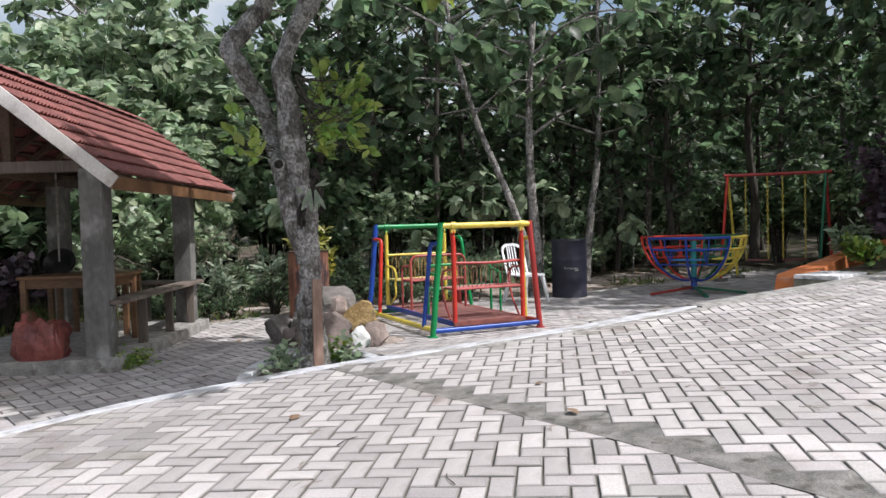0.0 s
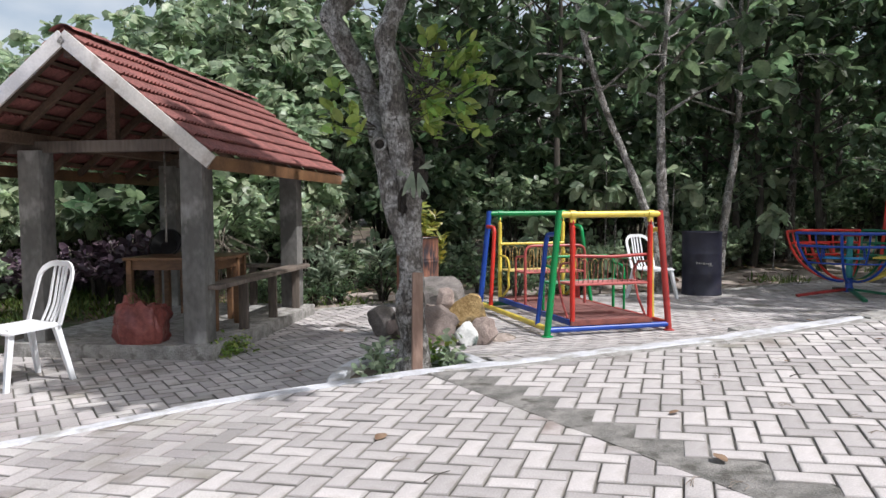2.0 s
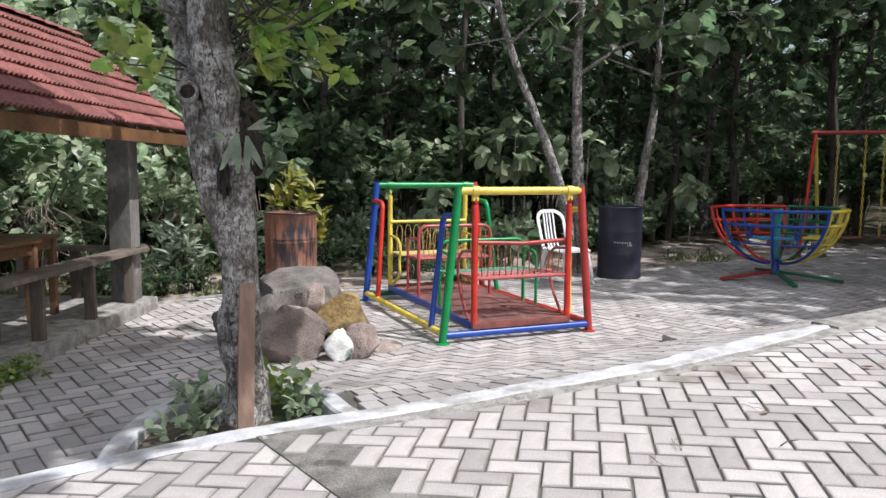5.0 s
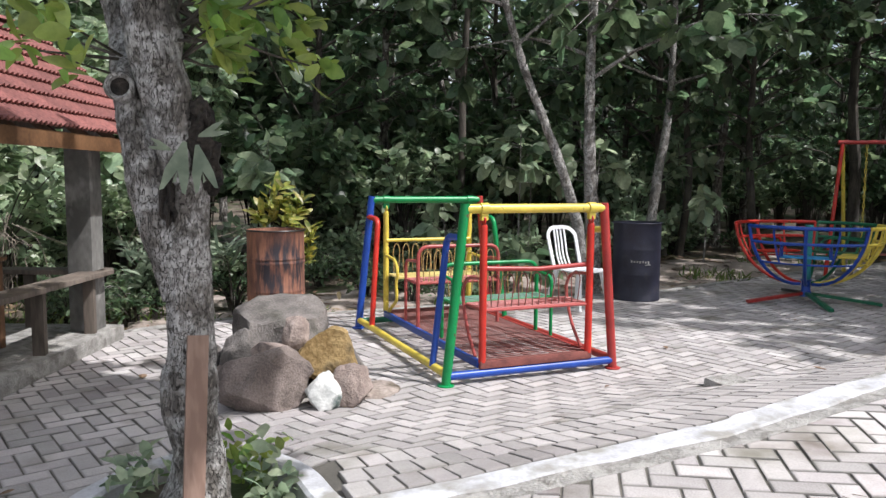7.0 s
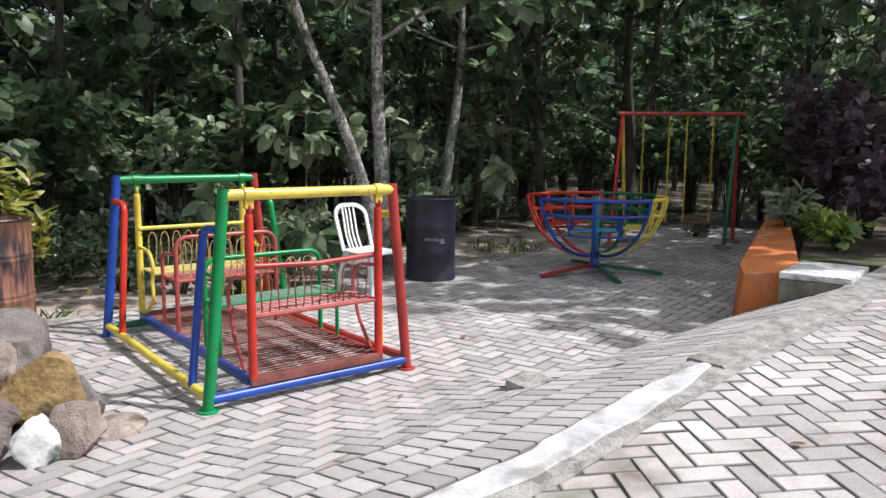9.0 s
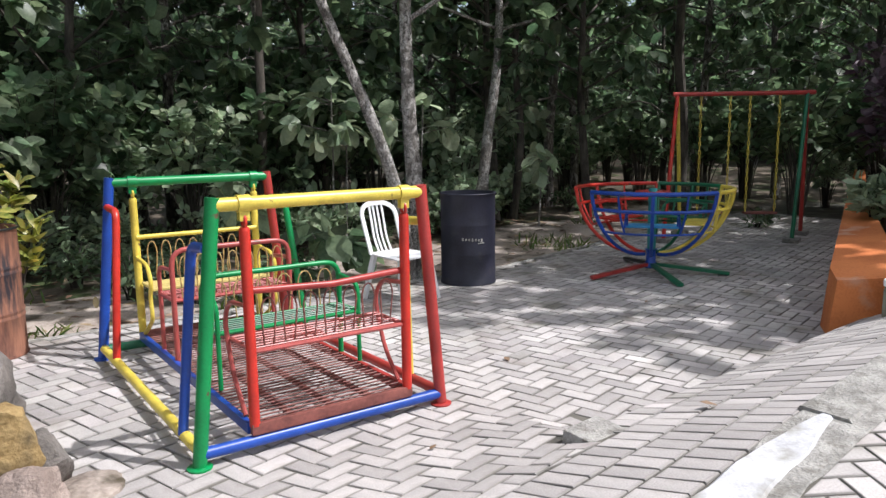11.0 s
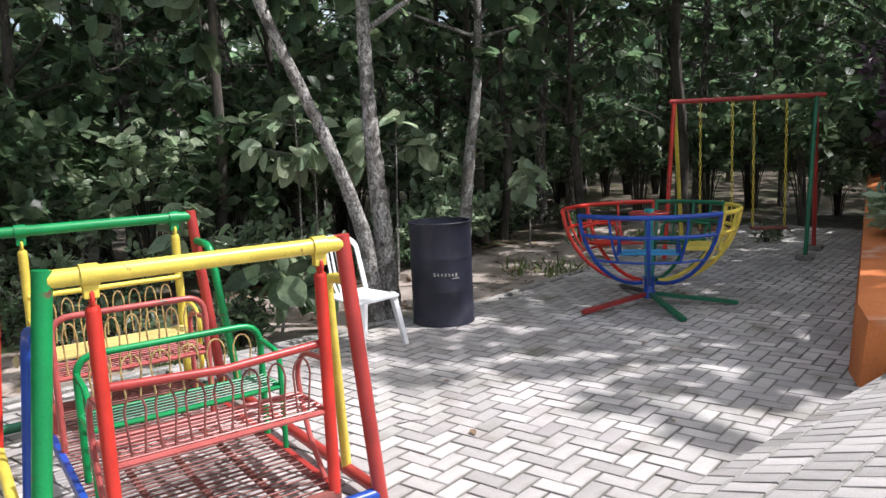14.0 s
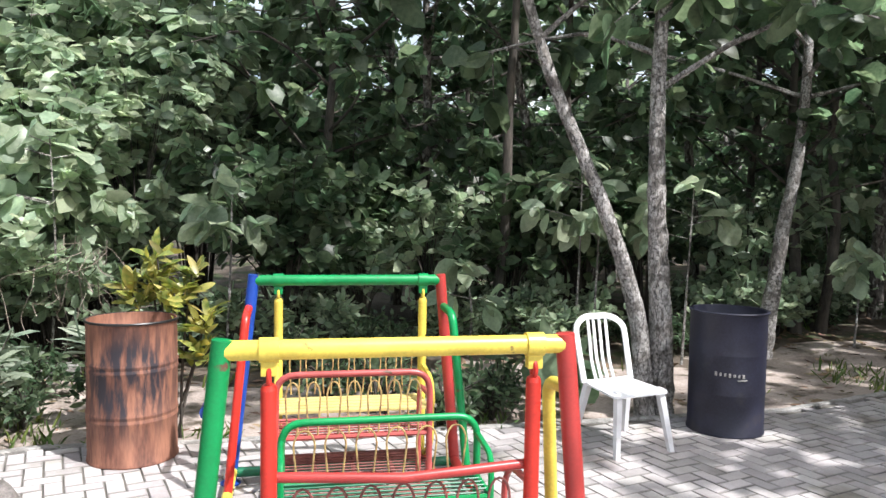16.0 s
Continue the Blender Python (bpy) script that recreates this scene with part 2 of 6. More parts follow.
def flaky(name, dark, mid, pale, scale):
    """Bark in upright flaking plates with deep cracks and pale lichen."""
    m = bpy.data.materials.new(name)
    m.use_nodes = True
    nt = m.node_tree
    N, L = nt.nodes, nt.links.new
    p = N["Principled BSDF"]
    p.inputs["Roughness"].default_value, p.inputs["Specular IOR Level"].default_value = 0.93, 0.25
    tc, mp = N.new("ShaderNodeTexCoord"), N.new("ShaderNodeMapping")
    mp.inputs["Scale"].default_value = (1, 1, 0.30)
    L(tc.outputs["Object"], mp.inputs[0])
    warp, vm = N.new("ShaderNodeTexNoise"), N.new("ShaderNodeVectorMath")
    warp.inputs["Scale"].default_value, warp.inputs["Detail"].default_value = scale * 0.6, 6
    vm.operation = "MULTIPLY_ADD"
    vm.inputs[1].default_value = (0.13, 0.13, 0.10)
    L(mp.outputs[0], warp.inputs["Vector"]), L(warp.outputs["Color"], vm.inputs[0]), L(mp.outputs[0], vm.inputs[2])
    crack, plate = N.new("ShaderNodeTexVoronoi"), N.new("ShaderNodeTexVoronoi")
    crack.feature = "DISTANCE_TO_EDGE"
    for v in (crack, plate):
        v.inputs["Scale"].default_value = scale
        L(vm.outputs[0], v.inputs["Vector"])
    fine, lich = N.new("ShaderNodeTexNoise"), N.new("ShaderNodeTexNoise")
    fine.inputs["Scale"].default_value, fine.inputs["Detail"].default_value = 40, 8
    lich.inputs["Scale"].default_value, lich.inputs["Detail"].default_value, lich.inputs["Roughness"].default_value = 6, 12, 0.62
    L(tc.outputs["Object"], fine.inputs["Vector"]), L(tc.outputs["Object"], lich.inputs["Vector"])
    cr, fr, lr, sep = N.new("ShaderNodeMapRange"), N.new("ShaderNodeMapRange"), N.new("ShaderNodeMapRange"), N.new("ShaderNodeSeparateColor")
    cr.inputs["From Min"].default_value, cr.inputs["From Max"].default_value = 0.0, 0.06
    fr.inputs["From Min"].default_value, fr.inputs["From Max"].default_value = 0.27, 0.60
    lr.inputs["From Min"].default_value, lr.inputs["From Max"].default_value = 0.45, 0.53
    L(crack.outputs["Distance"], cr.inputs[0]), L(fine.outputs[0], fr.inputs[0]), L(lich.outputs[0], lr.inputs[0])
    L(plate.outputs["Color"], sep.inputs[0])
    tone = N.new("ShaderNodeMath")
    tone.operation = "MULTIPLY"
    L(sep.outputs[0], tone.inputs[0]), L(fr.outputs[0], tone.inputs[1])
    body, spot, last = (N.new("ShaderNodeMix") for k in range(3))
    for q in (body, spot, last):
        q.data_type = "RGBA"
    body.inputs["A"].default_value, body.inputs["B"].default_value = (*[v * 0.6 for v in mid], 1), (*[v * 1.7 for v in mid], 1)
    L(tone.outputs[0], body.inputs["Factor"])
    gate = N.new("ShaderNodeMath")
    gate.operation = "MULTIPLY"
    L(lr.outputs[0], gate.inputs[0]), L(fr.outputs[0], gate.inputs[1])
    spot.inputs["B"].default_value = (*pale, 1)
    L(body.outputs["Result"], spot.inputs["A"]), L(gate.outputs[0], spot.inputs["Factor"])
    last.inputs["A"].default_value = (*dark, 1)
    L(cr.outputs[0], last.inputs["Factor"]), L(spot.outputs["Result"], last.inputs["B"])
    L(last.outputs["Result"], p.inputs["Base Color"])
    h = N.new("ShaderNodeMath")
    h.operation = "MULTIPLY_ADD"
    h.inputs[1].default_value = 0.5
    L(fine.outputs[0], h.inputs[0]), L(cr.outputs[0], h.inputs[2])
    b = N.new("ShaderNodeBump")
    b.inputs["Strength"].default_value, b.inputs["Distance"].default_value = 1.0, 0.012
    L(h.outputs[0], b.inputs["Height"]), L(b.outputs[0], p.inputs["Normal"])
    return m


OLD_BARK = flaky("old_flaking_bark", (0.06, 0.054, 0.05), (0.155, 0.142, 0.13), (0.46, 0.45, 0.44), 50)
ROOTS = surface("dark_roots", (0.010, 0.009, 0.008), (0.045, 0.036, 0.030), 14, 0.95, 0, 1.0, 60, depth=0.03)
BARK_PALE = flaky("pale_flaking_bark", (0.085, 0.078, 0.072), (0.20, 0.185, 0.17), (0.50, 0.48, 0.46), 34)


def stained(m, centre, inner, outer):
    """Keeps a material's spots within a soft ball about centre, in the thing's own space."""
    nt = m.node_tree
    L = nt.links.new
    tc, di, mr, mu = (nt.nodes.new(k) for k in ("ShaderNodeTexCoord", "ShaderNodeVectorMath", "ShaderNodeMapRange", "ShaderNodeMath"))
    di.operation, mu.operation = "DISTANCE", "MULTIPLY"
    di.inputs[1].default_value = centre
    mr.inputs["From Min"].default_value, mr.inputs["From Max"].default_value = outer, inner
    mix = [n for n in nt.nodes if n.type == "MIX" and n.inputs["A"].is_linked][0]
    src = mix.inputs["Factor"].links[0].from_socket
    L(tc.outputs["Object"], di.inputs[0]), L(di.outputs["Value"], mr.inputs[0])
    L(src, mu.inputs[0]), L(mr.outputs[0], mu.inputs[1]), L(mu.outputs[0], mix.inputs["Factor"])
    return m


DRUM_RUST = stained(surface("rusted_drum", (0.12, 0.05, 0.036), (0.34, 0.155, 0.10), 7, 0.66, 0.1, 0.6, 60, stretch=(1, 1, 0.2), spots=((0.03, 0.026, 0.034), 24, 0.40, 0.57)), (0.02, -0.28, 0.54), 0.20, 0.44)


# ---- mesh helpers ----
class Geo:
    """Collects vertices and faces of one mesh."""

    def __init__(self):
        self.v, self.f = [], []

    def add(self, verts, faces):
        n = len(self.v)
        self.v += [tuple(q) for q in verts]
        self.f += [tuple(n + i for i in q) for q in faces]
        return self

    def box(self, size, m=None, bevel=0.0):
        bm = bmesh.new()
        bmesh.ops.create_cube(bm, size=1, matrix=Matrix.Diagonal((*size, 1)))
        if bevel:
            bmesh.ops.bevel(bm, geom=bm.edges[:], offset=bevel, segments=2, affect="EDGES", profile=0.6)
        return self.take(bm, m)

    def take(self, bm, m=None):
        if m is not None:
            bmesh.ops.transform(bm, matrix=m, verts=bm.verts)
        bm.verts.index_update()
        self.add([q.co for q in bm.verts], [[q.index for q in f.verts] for f in bm.faces])
        bm.free()
        return self

    def tube(self, path, r, n=10, taper=None, closed=False):
        pts = [Vector(q) for q in path]
        k = len(pts)
        rs = [r] * k if taper is None else [r + (taper - r) * i / (k - 1) for i in range(k)]
        if isinstance(r, (list, tuple)):
            rs = list(r)
        last = None
        rings = []
        for i, q in enumerate(pts):
            a = pts[i - 1] if (i or closed) else q
            b = pts[(i + 1) % k] if (i < k - 1 or closed) else q
            d = (b - a).normalized()
            if last is None:
                last = d.orthogonal().normalized()
            last = (last - d * last.dot(d)).normalized()
            w = d.cross(last)
            rings.append([q + (last * math.cos(6.28318 * j / n) + w * math.sin(6.28318 * j / n)) * rs[i] for j in range(n)])
        verts = [q for ring in rings for q in ring]
        faces = []
        for i in range(k if closed else k - 1):
            a, b = i * n, (i + 1) % k * n
            for j in range(n):
                faces.append((a + j, a + (j + 1) % n, b + (j + 1) % n, b + j))
        if not closed:
            faces += [tuple(range(n))[::-1], tuple(range((k - 1) * n, k * n))]
        return self.add(verts, faces)

    def lathe(self, profile, n=32, m=None):
        """Turns (radius, height) pairs about z."""
        m = m or Matrix()
        verts = [m @ Vector((r * math.cos(6.28318 * j / n), r * math.sin(6.28318 * j / n), z)) for r, z in profile for j in range(n)]
        faces = [(i * n + j, i * n + (j + 1) % n, (i + 1) * n + (j + 1) % n, (i + 1) * n + j) for i in range(len(profile) - 1) for j in range(n)]
        faces += [tuple(range(n))[::-1], tuple(range((len(profile) - 1) * n, len(profile) * n))]
        return self.add(verts, faces)

    def mesh(self, name, material, smooth=40):
        me = bpy.data.meshes.new(name)
        me.from_pydata(self.v, [], self.f)
        me.materials.append(material)
        if smooth:
            me.polygons.foreach_set("use_smooth", [True] * len(me.polygons))
            me.set_sharp_from_angle(angle=radians(smooth))
        me.update()
        return me


def part(name, geo, material, parent=None, label="", smooth=40, at=None):
    ob = new(name, geo.mesh(name, material, smooth))
    if parent is not None:
        ob.parent = parent
    if at is not None:
        ob.matrix_basis = at
    return tagged(ob, label)


def thing(name, label, category, group="", at=None):
    ob = new(name)
    ob.empty_display_size = 0.1
    if at is not None:
        ob.matrix_basis = at
    return tagged(ob, label, category, group)


def single(name, geo, material, label, category, group="", at=None, smooth=40):
    return tagged(part(name, geo, material, None, label, smooth, at), label, category, group)


def structure(name, geo, material, label, category, smooth=40):
    return tagged(part(name, geo, material, None, label, smooth), label, category, kind="structure")


def fillet(points, rad, k=5):
    pts = [Vector(q) for q in points]
    out = [pts[0]]
    for a, b, c in zip(pts, pts[1:], pts[2:]):
        u, w = (a - b), (c - b)
        d = min(rad, u.length * 0.49, w.length * 0.49)
        p, q = b + u.normalized() * d, b + w.normalized() * d
        out += [p.lerp(b, i / k).lerp(b.lerp(q, i / k), i / k) for i in range(k + 1)]
    return out + [pts[-1]]


def spline(points, k=5):
    """A smooth line through points."""
    pts = [Vector(q) for q in points]
    out = []
    for i in range(len(pts) - 1):
        a, b, c, d = pts[max(i - 1, 0)], pts[i], pts[i + 1], pts[min(i + 2, len(pts) - 1)]
        for j in range(k):
            t = j / k
            out.append(0.5 * (2 * b + (c - a) * t + (2 * a - 5 * b + 4 * c - d) * t * t + (3 * b - a - 3 * c + d) * t ** 3))
    return out + [pts[-1]]


# ---- the ground: a sloping lane, a lower play yard ----
KERB_X = [-9.0, -5.5, -3.8, -3.15, -2.4, -1.8, -0.8, 0.45, 1.9, 3.9, 6.0, 9.0]
KERB_Y = [-4.2, -2.95, -2.40, -2.17, -2.07, -2.02, -2.09, -2.06, -1.84, -1.64, -1.36, -0.9]


def kerb_y(x):
    return float(np.interp(x, KERB_X, KERB_Y))


def road_z(x, y=0.0):
    z = float(np.interp(x, [-9, -4, -2.65, -2, -0.5, 1, 3, 6, 14], [-0.02, 0.08, 0.155, 0.19, 0.275, 0.33, 0.40, 0.50, 0.75]))
    return z - 0.02 * max(0.0, -y - 4.5)


def yard_z(x, y):
    """The yard is level, but climbs to the lane's kerb between the planter and the step."""
    if x < -1.45 or x > 1.75 or y > -0.2:
        return 0.0
    t = min(1.0, (-0.2 - y) / (-0.32 - kerb_y(x)))
    side = min(1.0, (x + 1.45) / 0.25) * min(1.0, max(0.0, (1.75 - x) / 0.3))
    near = min(1.0, max(0.0, (step_y(x) - 0.02 - y) / 0.14)) * min(1.0, max(0.0, (x - 0.2) / 1.25))
    z = (road_z(x) - 0.012) * t ** 1.35 * side
    return z + (ramp_z(x, y) - z) * near


def step_y(x):
    """The verge's edge above the yard."""
    return -0.99 + 0.072 * (x - 1.4)


def ramp_z(x, y):
    k = kerb_y(x) + 0.12
    t = (y - k) / (step_y(x) - k)
    return road_z(x) - 0.012 + (0.155 - road_z(x)) * min(1, max(0, t))


def sheet(xs, ys, zf, drop=0.0):
    g = Geo()
    n = len(xs)
    g.v = [(x, y, zf(x, y) - drop) for y in ys for x in xs]
    g.f = [(j * n + i, j * n + i + 1, (j + 1) * n + i + 1, (j + 1) * n + i) for j in range(len(ys) - 1) for i in range(n - 1)]
    return g


def steps(a, b, d):
    return [a + (b - a) * i / max(1, round((b - a) / d)) for i in range(max(1, round((b - a) / d)) + 1)]


def ground_z(x, y):
    if y > 0:
        d = max(0.0, y - 4)
        return -0.05 + 0.05 * math.sin(x * 1.3 + y) * min(1, d) + 0.03 * d * (1 if d < 40 else 40 / d)
    return -0.22 - 0.02 * max(0, -y - 4.5)


g = sheet([-400, -120, -40, -20] + steps(-12, 22, 1.0) + [30, 60, 150, 400], [-400, -120, -40, -20, -14, -10, -6, -3, -1, 0] + steps(0.5, 24, 0.8) + [40, 80, 160, 400], ground_z)
ground = structure("ground", g, SOIL, "dark forest soil with patchy grass and leaf litter", "ground")

# bed of the lane, kept to its own side of the kerb
g = Geo()
XS = steps(-9, 9, 0.25)
for row in range(13):
    for x in XS:
        k = kerb_y(x)
        y = k - (k + 14) * row / 12
        g.v.append((x, y, road_z(x, y) - 0.0075))
n = len(XS)
g.f = [(j * n + i, (j + 1) * n + i, (j + 1) * n + i + 1, j * n + i + 1) for j in range(12) for i in range(n - 1)]
road = structure("road", g, SAND, "sloping lane of pale concrete herringbone pavers", "road")

YARD = [(-7.5, -3.6), (-1.0, -2.1), (1.5, -1.9), (1.6, -1.9), (1.6, -1.25), (4.75, -1.05), (14.0, 3.9), (14.0, 5.35), (8.8, 4.15), (6.4, 3.52), (5.4, 3.28), (4.35, 2.98), (1.9, 2.9), (-0.4, 2.86), (-1.3, 2.9), (-2.3, 2.5), (-2.5, 2.2), (-3.3, 0.1), (-5.2, 0.7), (-7.5, 0.2)]
g = Geo()
XS, YS = steps(-9, 14, 0.125), steps(-4.2, -2.4, 0.2) + steps(-2.36, -0.76, 0.04) + steps(-0.6, 5.4, 0.2)


def inside(x, y, poly):
    hit = False
    for (x1, y1), (x2, y2) in zip(poly, poly[1:] + poly[:1]):
        if (y1 > y) != (y2 > y) and x < (x2 - x1) * (y - y1) / (y2 - y1) + x1:
            hit = not hit
    return hit


n = len(XS)
g.v = [(x, y, yard_z(x, y) - 0.0075) for y in YS for x in XS]
for j in range(len(YS) - 1):
    for i in range(n - 1):
        cx, cy = (XS[i] + XS[i + 1]) / 2, (YS[j] + YS[j + 1]) / 2
        if inside(cx, cy, YARD) and cy > kerb_y(cx) - 0.1:
            g.f.append((j * n + i, j * n + i + 1, (j + 1) * n + i + 1, (j + 1) * n + i))
yard = structure("pavement", g, SAND, "play yard of grey concrete herringbone pavers, worn and stained", "pavement")


def ribbon(xs, lo, hi, zf, thick, crown=0.0, seed=0):
    """A cast strip along x between the lines lo and hi, with worn edges."""
    g = Geo()
    for x in xs:
        a = lo(x) + 0.016 * noise.noise((x * 4, seed, 0)) + 0.012 * noise.noise((x * 17, seed, 0))
        b = hi(x) + 0.016 * noise.noise((x * 4, seed + 9, 0)) + 0.012 * noise.noise((x * 17, seed + 9, 0))
        z = zf(x) + 0.006 * noise.noise((x * 3, seed + 4, 0))
        g.v += [(x, a, z - thick), (x, a, z - 0.008), (x, a + 0.012, z + crown), (x, b - 0.012, z + crown), (x, b, z - 0.008), (x, b, z - thick)]
    for i in range(len(xs) - 1):
        g.f += [(6 * i + q, 6 * i + q + 1, 6 * i + q + 7, 6 * i + q + 6) for q in range(5)]
    k = 6 * (len(xs) - 1)
    g.f += [tuple(range(6)), tuple(range(k + 5, k - 1, -1))]
    return g


wide = lambda x: float(np.interp(x, [-3, 0, 1.2, 1.6, 1.985], [0.055, 0.07, 0.092, 0.08, 0.022]))
structure("kerb", ribbon(steps(-7.5, 1.985, 0.08), lambda x: kerb_y(x) - wide(x), lambda x: kerb_y(x) + wide(x), lambda x: road_z(x) + 0.001, 0.30, 0.003), WHITEWASH, "whitewashed worn concrete kerb along the lane", "kerb", 30)
structure("trim", ribbon(steps(1.96, 8.8, 0.1), lambda x: kerb_y(x) - 0.10, lambda x: kerb_y(x) + 0.12, lambda x: road_z(x) + 0.006, 0.30, 0.004, 3), CEMENT_PALE, "bare rough concrete edge of the lane", "kerb", 30)
structure("trim", ribbon(steps(-1.72, 8.8, 0.1), lambda x: kerb_y(x) - 0.10 - 0.08 * min(1, (x + 1.9) / 0.7), lambda x: kerb_y(x) - 0.03 + 0.14 * min(1, max(0, (x - 1.2) / 0.3)), lambda x: road_z(x) - 0.006, 0.05, 0.002, 6), CEMENT_PALE, "rough cement fill beside the kerb", "kerb", 30)
# step beside the yard
g = Geo()
xs = steps(1.5, 5.2, 0.2)
for x in xs:
    k = kerb_y(x) + 0.10
    g.v += [(x, k, ramp_z(x, k) - 0.0028), (x, step_y(x), ramp_z(x, step_y(x)) - 0.0028), (x, step_y(x), -0.05), (x, k, -0.05)]
for i in range(len(xs) - 1):
    g.f += [(4 * i + q, 4 * i + (q + 1) % 4, 4 * i + 4 + (q + 1) % 4, 4 * i + 4 + q) for q in range(4)]
g.f += [(0, 3, 2, 1)]
ramp = structure("ramp", g, CEMENT_PALE, "sloping paved verge ending in a low step to the yard", "ramp", 30)


# ---- box swing with four benches ----
def flat(size, at, bevel=0.004):
    return Geo().box(size, pose(*at), bevel)


swing = thing("box_swing", "multicoloured tubular steel box swing with four facing benches", "playground swing")
FW, TL, TR, BACK, TOP = 1.353, 0.127, 1.24, 2.10, 1.20


def leg(x0, x1, y, mat, lab):
    ob = part("leg", Geo().tube([(x0, y, 0.008), (x1, y, TOP), (x1 + (x1 - x0) * 0.028, y, TOP + 0.034)], 0.033, 16), mat, swing, lab)
    part("foot_plate", Geo().lathe([(0.058, 0.0), (0.058, 0.008), (0.05, 0.012)], 18, pose(x0, y, 0)), mat, ob)


leg(0, TL, 0, GREEN, "green leg"), leg(FW, TR, 0, DRED, "dull red leg")
leg(0, TL, BACK, BLUE, "blue leg"), leg(FW, TR, BACK, DRED, "dull red leg")
for y, mat, lab in ((0, YELLOW, "yellow top bar"), (BACK, GREEN, "green top bar")):
    bar = part("top_bar", Geo().tube([(TL + 0.012, y, TOP), (TR - 0.012, y, TOP)], 0.0322, 16), mat, swing, lab)
    for x in (0.27, 1.13):
        clamp = part("clamp", Geo().tube([(x - 0.03, y, TOP), (x + 0.03, y, TOP)], 0.040, 16), mat, bar)
        g = Geo().box((0.05, 0.012, 0.05), pose(x, y - 0.012, TOP - 0.055), 0.003).box((0.05, 0.012, 0.05), pose(x, y + 0.012, TOP - 0.055), 0.003)
        part("hanger_plate", g, mat, bar)
part("bottom_rail", Geo().tube([(0.02, 0, 0.065), (FW - 0.02, 0, 0.065)], 0.029, 14), BLUE, swing, "blue bottom rail")
part("bottom_rail", Geo().tube([(0.01, 0.02, 0.075), (0.01, BACK - 0.02, 0.075)], 0.029, 14), YELLOW, swing, "yellow bottom rail")
part("bottom_rail", Geo().tube([(FW - 0.01, 0.02, 0.075), (FW - 0.01, BACK - 0.02, 0.075)], 0.029, 14), DRED, swing, "red bottom rail")
part("bottom_rail", Geo().tube([(0.02, BACK, 0.065), (FW - 0.02, BACK, 0.065)], 0.029, 14), DGREEN, swing, "green bottom rail")


def brace(x0, x1, y0, y1, y2, z, mat, lab):
    part("brace", Geo().tube(fillet([(x0, y0, 0.08), (x1, y1, z), (x1 + 0.002, y2, z + 0.01)], 0.07), 0.024, 12), mat, swing, lab)


brace(0.002, 0.085, 0.25, 0.20, 0.0, 1.0, BLUE, "blue brace")
brace(FW - 0.012, TR + 0.015, 0.30, 0.20, 0.0, 1.03, YELLOW, "yellow brace")
brace(0.012, 0.10, 1.72, 1.82, BACK, 1.03, RED, "red brace")
brace(FW - 0.012, TR + 0.015, 1.72, 1.82, BACK, 1.03, GREEN, "green brace")
# uprights that hang from the top bars
for y, mat, lab in ((0.0, RED, "red hanging upright"), (BACK, YELLOW, "yellow hanging upright")):
    for x in (0.27, 1.13):
        up = part("upright", Geo().tube([(x, y, 0.14), (x, y, 1.075)], 0.026, 14).lathe([(0.026, 0), (0.022, 0.014), (0.010, 0.022)], 14, pose(x, y, 1.075)), mat, swing, lab)
        ring = [(x + 0.0, y + 0.020 * math.cos(a), 1.118 + 0.030 * math.sin(a)) for a in steps(0, 5.9, 0.4)]
        part("shackle", Geo().tube(ring, 0.0085, 8, closed=True), mat, up)
# hanging floor
part("floor_frame", Geo().box((0.90, 0.035, 0.055), pose(0.70, -0.005, 0.125), 0.004), MAROON, swing, "brown-red steel floor edge")
part("floor_frame", Geo().box((0.90, 0.035, 0.055), pose(0.70, BACK, 0.125), 0.004), MAROON, swing)
part("floor_frame", Geo().box((0.03, BACK - 0.04, 0.055), pose(0.255, BACK / 2, 0.125), 0.004), BLUE, swing, "blue side beam of the floor")
part("floor_frame", Geo().box((0.03, BACK - 0.04, 0.055), pose(1.145, BACK / 2, 0.125), 0.004), DRED, swing, "red side beam of the floor")
for x in (0.48, 0.70, 0.92):
    part("floor_joist", Geo().box((0.025, BACK - 0.04, 0.02), pose(x, BACK / 2, 0.128)), MAROON, swing)
rod = Geo().tube([(-0.445, 0, 0), (0.445, 0, 0)], 0.0052, 6).mesh("floor_rod", MAROON)
for i in range(44):
    ob = new("floor_rod", rod)
    ob.parent, ob.location = swing, (0.70, 0.045 + i * 0.0467, 0.146)


def hoops(parent, x0, x1, y, z0, z1, mat, n):
    w = (x1 - x0) / n
    for i in range(n):
        cx = x0 + w * (i + 0.5)
        pts = [(cx - w * 0.22, y + 0.01, z0), (cx - w * 0.34, y, z0 + (z1 - z0) * 0.68)] + [(cx - w * 0.34 * math.cos(a), y, z0 + (z1 - z0) * 0.68 + (z1 - z0) * 0.30 * math.sin(a)) for a in steps(0.3, 2.84, 0.42)] + [(cx + w * 0.34, y, z0 + (z1 - z0) * 0.68), (cx + w * 0.22, y + 0.01, z0)]
        part("hoop", Geo().tube(pts, 0.0045, 6), mat, parent)


